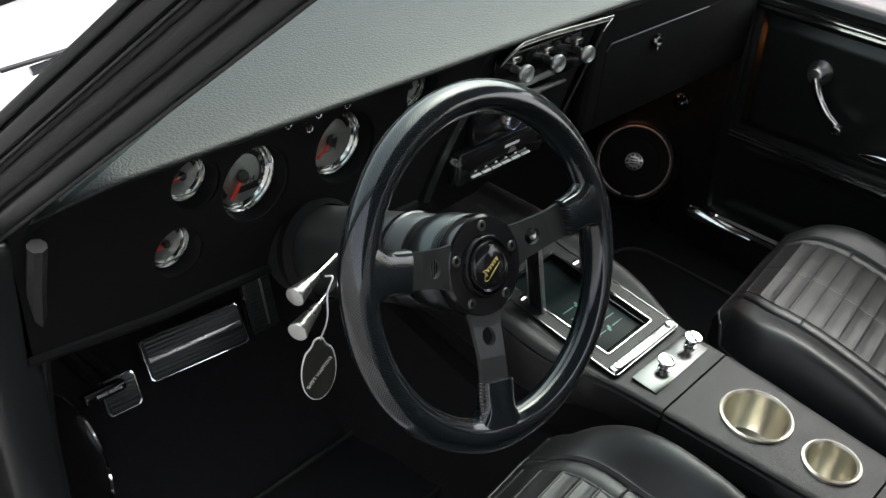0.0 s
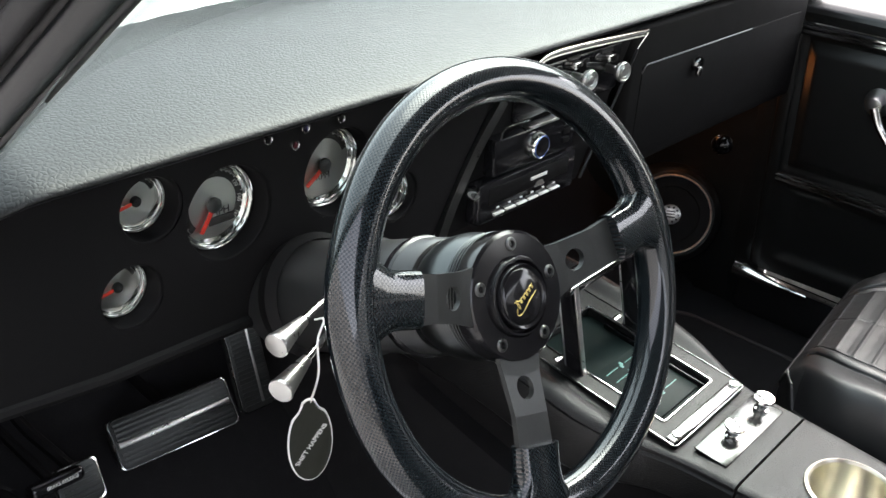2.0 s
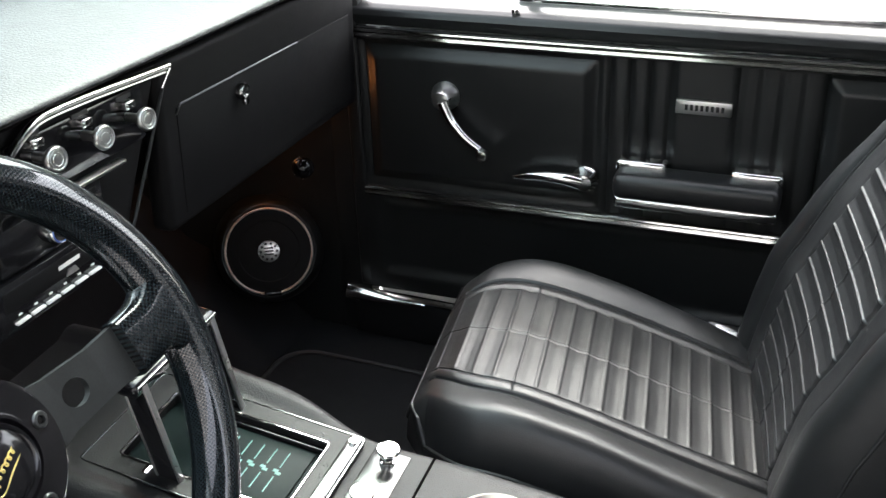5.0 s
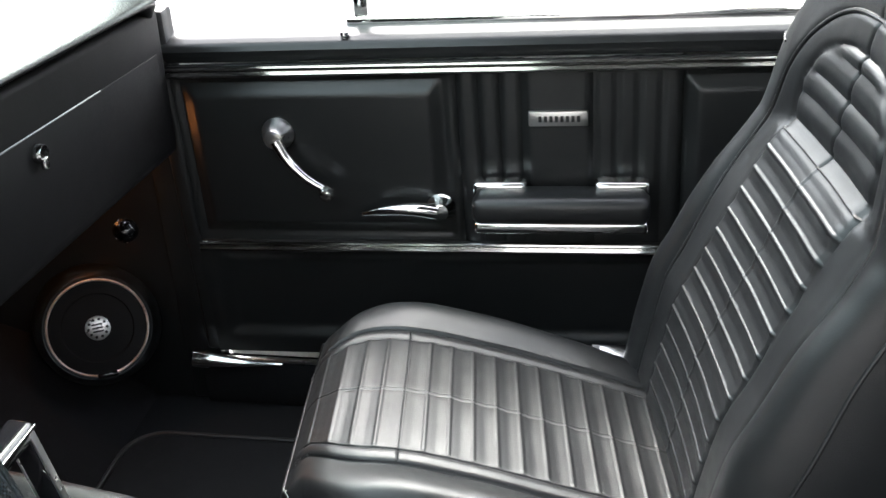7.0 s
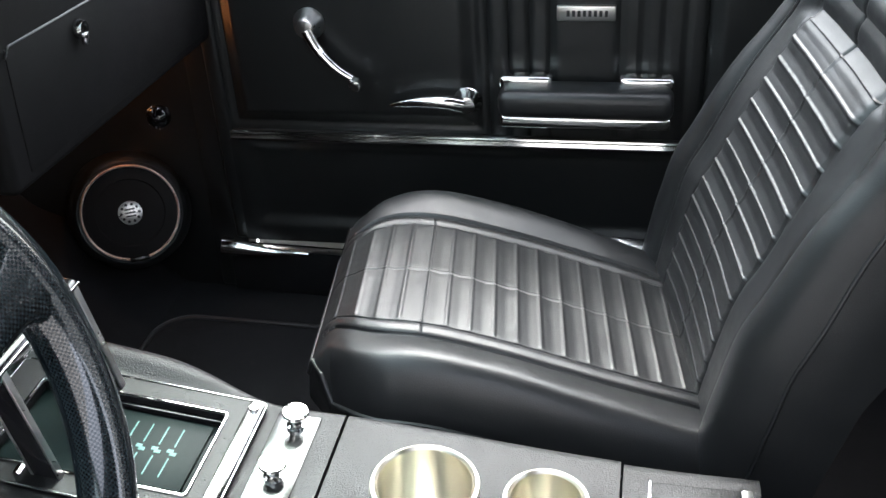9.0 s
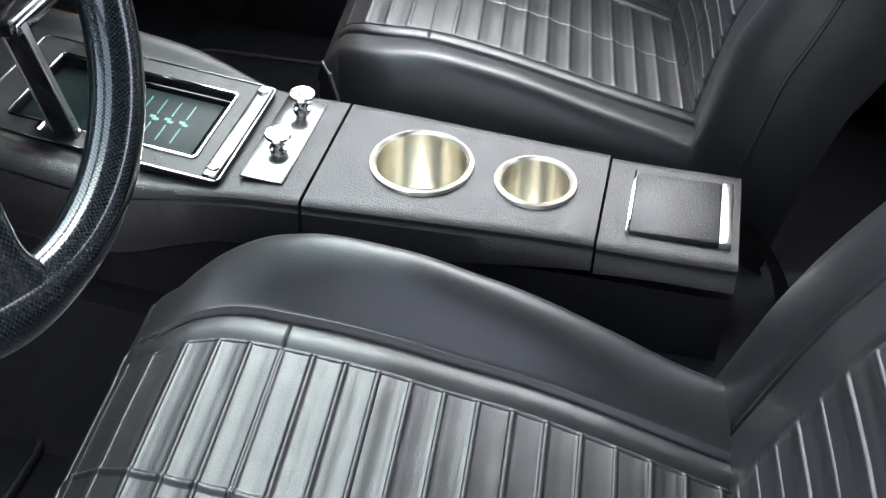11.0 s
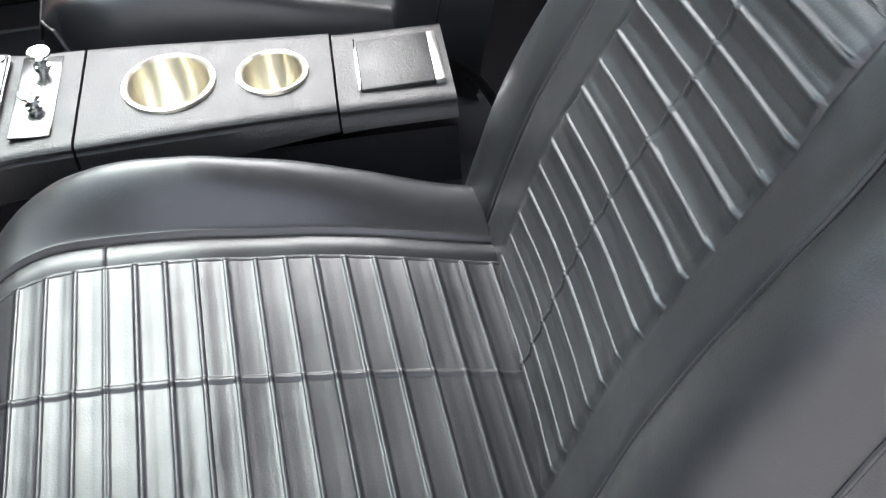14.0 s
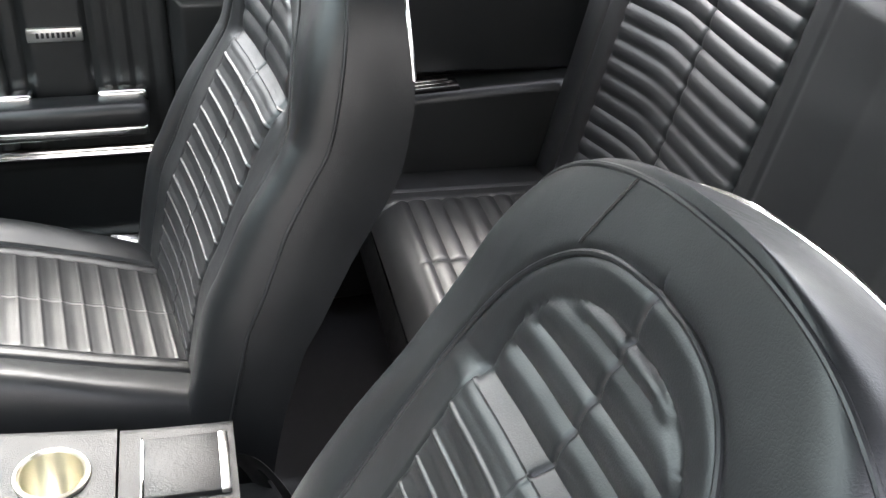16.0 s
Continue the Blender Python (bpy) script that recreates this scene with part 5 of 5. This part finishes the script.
def back_depth(x, s, wide):
    """Relief of the backrest over its middle line: rolled sides, insert, pleats, seams."""
    a = abs(x)
    ri = ((a / 0.160) ** 2.6 + (max(0.0, s - SI) / ARCH) ** 2.6) ** (1 / 2.6)
    ro = min(1.0, a / max(back_half(s, wide), 1e-5))
    inn, out = 0.15 * (ri - 1), wide * (1 - ro)
    q = 0.0 if ri <= 1 else inn / max(inn + out, 1e-6)
    d = -thick(s) * (1 - math.sqrt(max(0.0, 1 - q ** 4.2)))
    d += 0.012 * math.sin(math.pi * q ** 0.8) * step(0.45, 0.20, s)
    d += 0.006 * (min(a, 0.15) / 0.15) ** 2 * step(0.56, 0.46, s) * (1 - q ** 6)
    low = step(SB + 0.012, SB - 0.012, s)
    d += 0.006 * step(0.14, 0.09, a) * math.exp(-((s - SB + 0.03) / 0.05) ** 2) * low
    d -= 0.0065 * (1 - low) * step(1.0, 0.72, ri)
    k = (SB - s) / PB
    dd = (k - round(k)) * PB
    if s < SB:
        ins = step(0.112, 0.104, a)
        d += ins * (0.0016 * (1 - (2 * abs(dd) / PB) ** 3) + 0.0017 * ridge(dd, 0.0023))
        d += ins * (0.0011 * ridge(x, 0.0024) + dd * 0.015 * math.sin(round(k) * 12.99))
        d -= 0.0020 * valley(a - 0.110, 0.005)
    else:
        rp = ((a / 0.108) ** 2.6 + (max(0.0, s - SB - 0.01) / 0.098) ** 2.6) ** (1 / 2.6)
        ins = step(1.08, 0.84, rp)
        d += ins * (0.0040 * (1 - (2 * abs(dd) / PB) ** 2.4))
        d -= 0.0035 * valley((rp - 1.0) * 0.09, 0.007)
        d -= 0.0028 * valley(x, 0.005) * step(1.5, 1.3, rp)
    d -= 0.0035 * valley((ri - 1) * 0.15, 0.006)
    if abs(x) < back_half(s, wide) * 0.97:
        d += 0.0012 * noise.noise(Vector((x * 15, s * 15, 7.3))) + 0.0002 * noise.noise(Vector((x * 60, s * 60, 2.3)))
    return d


LEAN = {}


def on_back(line, x, s, d):
    """The point at s along the backrest's middle line, x across and d out of it."""
    y, z = along(line, s)
    y2, z2 = along(line, s + 0.01)
    y1, z1 = along(line, s - 0.01)
    t = Vector((0, y2 - y1, z2 - z1)).normalized()
    return settled(Vector((x, y, z)) + Vector((0, t.z, -t.y)) * d, LEAN[id(line)])


def back_mesh(line, wide):
    s1, st = crown(wide)
    near = (-0.0045, -0.0022, -0.0017, -0.0009, 0.0, 0.0009, 0.0017, 0.0022, 0.0045)
    ss = spaced([SB - PB * k for k in range(-5, 18)], S0, st - 0.00001, near, 0.0035)
    ss = [v for v in ss if v < st - 0.02] + [st - 0.02 * (1 - k / 14) ** 2 for k in range(15)]
    us = spaced([0.0, -0.110, 0.110, -0.15, 0.15], -0.236, 0.236, near, 0.0040)
    us = sorted(us + [sg * (0.236 - 0.004 * f) for sg in (-1, 1) for f in (0.06, 0.2, 0.45, 0.75)])
    us = [u / 0.236 for u in us]

    def front(u, s):
        x = u * back_half(min(s, st - 1e-5), wide)
        return on_back(line, x, s, back_depth(x, s, wide))

    def rear(u, s):
        x = u * back_half(min(s, st - 1e-5), wide)
        f = (1 - u ** 4) * (1 - max(0.0, (s - s1) / (st - s1)) ** 4)
        return on_back(line, x, s, -thick(s) - 0.008 * f)

    bm = stations(front, us, ss)
    join(bm, stations(rear, us[::4] + [us[-1]], ss))
    return join(bm, stations(lambda u, v: front(u, S0).lerp(rear(u, S0), v), us, [0, 0.33, 0.67, 1.0]))


def ring_path(line, wide, base, wx, top, p, off, n=60, s_low=-0.05):
    """A path up one side, over the arch and down the other, on the front surface."""
    pts = [(-wx, s_low + (base - s_low) * k / 14) for k in range(14)]
    for k in range(n + 1):
        a = math.pi - math.pi * k / n
        c, s_ = math.cos(a), math.sin(a)
        pts.append((wx * math.copysign(abs(c) ** (2 / p), c), base + top * abs(s_) ** (2 / p)))
    pts += [(wx, base + (s_low - base) * (k + 1) / 14) for k in range(14)]
    return [on_back(line, x, s, back_depth(x, s, wide) + off) for x, s in pts]


def edge_path(line, wide, low=0.20, f=1.0, n=70):
    """Along the back edge: up one side, over the top and down the other."""
    s1, st = crown(wide)
    up = [-0.04 + (s1 + 0.04) * k / 24 for k in range(24)] + [s1 + (st - s1) * math.sin(0.5 * math.pi * k / n) for k in range(n)]
    up = [s for s in up if s >= low]
    pts = [(-back_half(s, wide), s) for s in up] + [(0.0, st)] + [(back_half(s, wide), s) for s in up[::-1]]
    if f < 1:
        pts = [(x * f, 0.3 + (s - 0.3) * f if s > 0.3 else s) for x, s in pts]
    return [on_back(line, x, s, back_depth(x, s, wide) if f < 1 else -thick(s)) for x, s in pts]


def front_seat(cx, dy, label, wide, roll, bead, front, lean, cush, lean_back, back):
    LEAN[id(back)] = lean_back
    seat = thing("front_seat", pose(cx, dy, 0), label, "car seat", "front bucket seats")
    part("cushion", cushion_mesh(cush, roll, front, lean), VINYL, seat, "pleated black vinyl cushion")
    part("cushion_piping", tube(rim_path(cush, roll, front, lean), 0.0032, 8), VINYL, seat)
    part("backrest", back_mesh(back, wide), VINYL, seat, "pleated black vinyl backrest with arched top")
    part("backrest_piping", tube(ring_path(back, wide, SI, 0.160, ARCH, 2.6, 0.002), 0.0024, 8), VINYL, seat)
    part("chrome_bead", tube(edge_path(back, wide, bead), 0.0024, 8), CHROME, seat, "bright bead along the back edge")
    part("edge_piping", tube(edge_path(back, wide, -0.04, 0.965), 0.0022, 8), VINYL, seat)
    for n, p in enumerate((((-0.161, 0.455), (-0.228, 0.470)), ((0.085, 0.512), (0.070, 0.572)))):
        (x0, s0), (x1, s1) = p if cx < 0 else [(-x, s) for x, s in p]
        line = [(x0 + (x1 - x0) * k / 24, s0 + (s1 - s0) * k / 24) for k in range(25)]
        pts = [on_back(back, x, s, back_depth(x, s, wide) + 0.0006) for x, s in line]
        seam = part("seam", tube(pts, 0.0012, 6), VINYL, seat, "stitched seam")
        if n == 0:
            thread = bmesh.new()
            for k in range(0, 24, 2):
                join(thread, tube([pts[k] + Vector((0, 0.0008, 0.0012)), pts[k + 1] + Vector((0, 0.0008, 0.0012))], 0.0008, 5))
            part("stitching", thread, THREAD, seam, "pale grey stitches")
    part("base", box(-0.20, 0.20, -0.40, -0.03, 0.045, 0.125, 0.01), RUBBER, seat)
    for x in (-0.19, 0.19):
        part("track", box(x - 0.015, x + 0.015, -0.42, 0.0, 0.0, 0.05, 0.004), GLOSS, seat)
    y, z = back[1][1], back[1][2]
    for x in (-0.222, 0.222):
        part("hinge_arm", tube(smooth_path([(x, y + 0.055, z - 0.075), (x, y + 0.015, z - 0.06), (x * 0.97, y - 0.03, z - 0.03)], 4), 0.009, 8, flat=0.4), CHROME, seat, "bright backrest hinge")
    return seat


front_seat(-0.356, 0.0, "black vinyl bucket seat with pleated insert, beside the steering wheel", 0.268, 0.038, 0.33, 0.050, (1.04, 0.05, 0.08, 0.02),
           [(-0.052, 0.232), (-0.046, 0.248), (-0.032, 0.266), (-0.008, 0.282), (0.020, 0.291), (0.092, 0.2955), (0.17, 0.2935), (0.22, 0.287), (0.267, 0.2825), (0.307, 0.277), (0.351, 0.270), (0.43, 0.253)],
           (1.04, 0.03, 0.02, -0.16),
           [(-0.101, -0.387, 0.175), (-0.031, -0.408, 0.241), (0.039, -0.429, 0.308), (0.109, -0.450, 0.375), (0.166, -0.471, 0.428), (0.240, -0.503, 0.495), (0.300, -0.531, 0.548), (0.360, -0.558, 0.602), (0.413, -0.580, 0.650), (0.470, -0.601, 0.703), (0.529, -0.622, 0.758), (0.585, -0.644, 0.806)])
front_seat(0.347, 0.026, "black vinyl bucket seat with pleated insert, beside the passenger door", 0.236, 0.014, 0.48, 0.034, (0.87, 0.0, 0.11, -0.05),
           [(-0.036, 0.222), (-0.030, 0.244), (-0.018, 0.267), (0.003, 0.284), (0.030, 0.293), (0.092, 0.296), (0.174, 0.282), (0.274, 0.257), (0.366, 0.233), (0.43, 0.215)],
           (0.96, 0.0, 0.15, 0.0),
           [(-0.083, -0.362, 0.125), (-0.017, -0.370, 0.190), (0.033, -0.378, 0.240), (0.100, -0.390, 0.306), (0.156, -0.402, 0.360), (0.202, -0.420, 0.402), (0.248, -0.437, 0.445), (0.294, -0.456, 0.487), (0.359, -0.486, 0.545), (0.385, -0.496, 0.568), (0.444, -0.505, 0.627), (0.489, -0.516, 0.671), (0.586, -0.545, 0.762)])

# rear seat
rs = thing("rear_seat", pose(0, -1.0, 0), "black vinyl rear bench with two pleated places", "rear seat")


def rear_back(u, v):
    x, s = (u - 0.5) * 1.24, v * 0.56
    a = abs(abs(x) - 0.36)
    d = 0.02 * (1 - (a / 0.30) ** 2) if a < 0.3 else 0.0
    k = s / 0.0265
    dd = (k - round(k)) * 0.0265
    ins = step(0.175, 0.163, a) * step(0.52, 0.505, s)
    d += ins * (0.0036 * (1 - (2 * abs(dd) / 0.0265) ** 2.5)) - ins * 0.004 * valley(abs(x) - 0.36, 0.006)
    d -= 0.004 * valley(a - 0.17, 0.007) + 0.004 * valley(a - 0.205, 0.006)
    d -= 0.05 * max(0.0, (s - 0.50) / 0.06) ** 2
    return Vector((x, 0.016 - 0.18 * s + 0.06 * step(0.40, 0.62, abs(x)) + 0.98 * d, 0.22 + 0.98 * s + 0.18 * d))


part("backrest", sheet(rear_back, 300, 150), VINYL, rs)


def rear_cush(u, v):
    x, y = (u - 0.5) * 1.26, 0.360 - 0.385 * v
    a = abs(abs(x) - 0.36)
    z = 0.262 + 0.010 * (1 - (a / 0.3) ** 2) - 0.10 * max(0.0, (y - 0.315) / 0.045) ** 2 * 0.4
    k = y / 0.0265
    dd = (k - round(k)) * 0.0265
    ins = step(0.175, 0.163, a) * step(0.325, 0.315, y)
    z += ins * (0.004 * (1 - (2 * abs(dd) / 0.0265) ** 2.5)) - ins * 0.004 * valley(abs(x) - 0.36, 0.006)
    z -= 0.004 * valley(a - 0.17, 0.007) + 0.004 * valley(a - 0.20, 0.006)
    return Vector((x, y, z))


part("cushion", sheet(rear_cush, 300, 90), VINYL, rs)
part("front_valance", loft([(0.360, 0.223), (0.365, 0.15), (0.32, 0.05)], -0.63, 0.63, 2), VINYL, rs)

# rear quarter trim on the passenger side, mirrored on the other
for sx in (1, -1):
    q = thing("quarter_panel", pose(sx * 0.62, -0.80, 0) @ Matrix.Diagonal((sx, 1, 1, 1)), "black vinyl rear side panel with a low armrest ledge", "side panel", kind="structure")
    TL = pose(0, 0, -0.012, -4, 0, 0)
    part("lower_box", box(0.0, 0.08, -0.30, 0.235, 0.05, 0.412, 0.016, 4), DOORVINYL, q, "padded armrest block", TL)
    part("upper_panel", box(0.045, 0.08, -0.42, 0.235, 0.41, 0.62, 0.008, 3), DOORVINYL, q)
    ash = part("ashtray", box(0.010, 0.045, -0.022, 0.075, 0.410, 0.4165, 0.002), FACE, q, "small louvred bright ashtray", TL)
    for k in range(3):
        part("slat", box(0.012 + 0.011 * k, 0.018 + 0.011 * k, -0.020 + 0.006 * k, 0.073 - 0.004 * k, 0.416, 0.4195, 0.001), CHROME, ash)
    ck = part("quarter_crank", lathe([(0.016, 0.0), (0.017, 0.005), (0.010, 0.012), (0.010, 0.024), (0.0, 0.026)], 24, aim((0.045, 0.045, 0.575), (-1, 0, 0))), CHROME, q, "chrome window crank")
    part("arm", tube([(0.022, 0.045, 0.573), (0.020, 0.075, 0.570), (0.018, 0.105, 0.572)], [0.008, 0.007, 0.005], 8), CHROME, ck)
    part("corner_strip", box(0.010, 0.05, -0.245, -0.225, 0.40, 0.62, 0.006), GLOSS, q)

# ---- floor mats and belts ----


def floor_mat(x0, x1, y0, y1, label):
    mat = thing("floor_mat", pose((x0 + x1) / 2, (y0 + y1) / 2, 0.0015), label, "floor mat", "floor mats")
    w, h = x1 - x0, y1 - y0
    part("mat", solid(rounded(w, h, 0.06, 8), 0.0, 0.008, 0.003), CARPET, mat, "black carpet")
    part("binding", tube([(x, y, 0.008) for x, y in rounded(w - 0.006, h - 0.006, 0.058, 8)], 0.0045, 8, True), BLACKTRIM, mat, "stitched black edge binding")


floor_mat(-0.595, -0.115, 0.232, 0.415, "black carpet floor mat with bound edge under the pedals")
floor_mat(0.19, 0.60, 0.075, 0.415, "black carpet floor mat with bound edge before the passenger seat")


def belt_buckle(m, label):
    b = thing("seat_belt_buckle", m, label, "seat belt")
    part("strap", box(-0.022, 0.022, -0.10, 0.0, -0.002, 0.002, 0.001), RUBBER, b, "black woven strap")
    bk = part("buckle", box(-0.026, 0.026, -0.005, 0.055, -0.010, 0.010, 0.004, 3), GLOSS, b, "black buckle body")
    part("plate", box(-0.021, 0.021, 0.000, 0.045, 0.0095, 0.0125, 0.002), DARKCHROME, bk, "bright buckle face")
    part("button", box(-0.012, 0.012, 0.010, 0.030, 0.012, 0.015, 0.002), SATIN, bk)
    return b


belt_buckle(pose(0.575, -0.315, 0.185, 12, -30, 8), "bright-faced seat belt buckle beside the passenger cushion")
belt = thing("seat_belt", pose(0.07, -0.44, 0.0), "black webbing seat belt loop behind the console", "seat belt")
part("webbing", tube(smooth_path([(0.03, -0.05, 0.02), (0.025, 0.0, 0.16), (0.010, 0.02, 0.215), (-0.012, 0.0, 0.225), (-0.03, -0.03, 0.17), (-0.03, -0.05, 0.02)], 6), 0.016, 8, flat=0.15), RUBBER, belt, "black woven webbing")
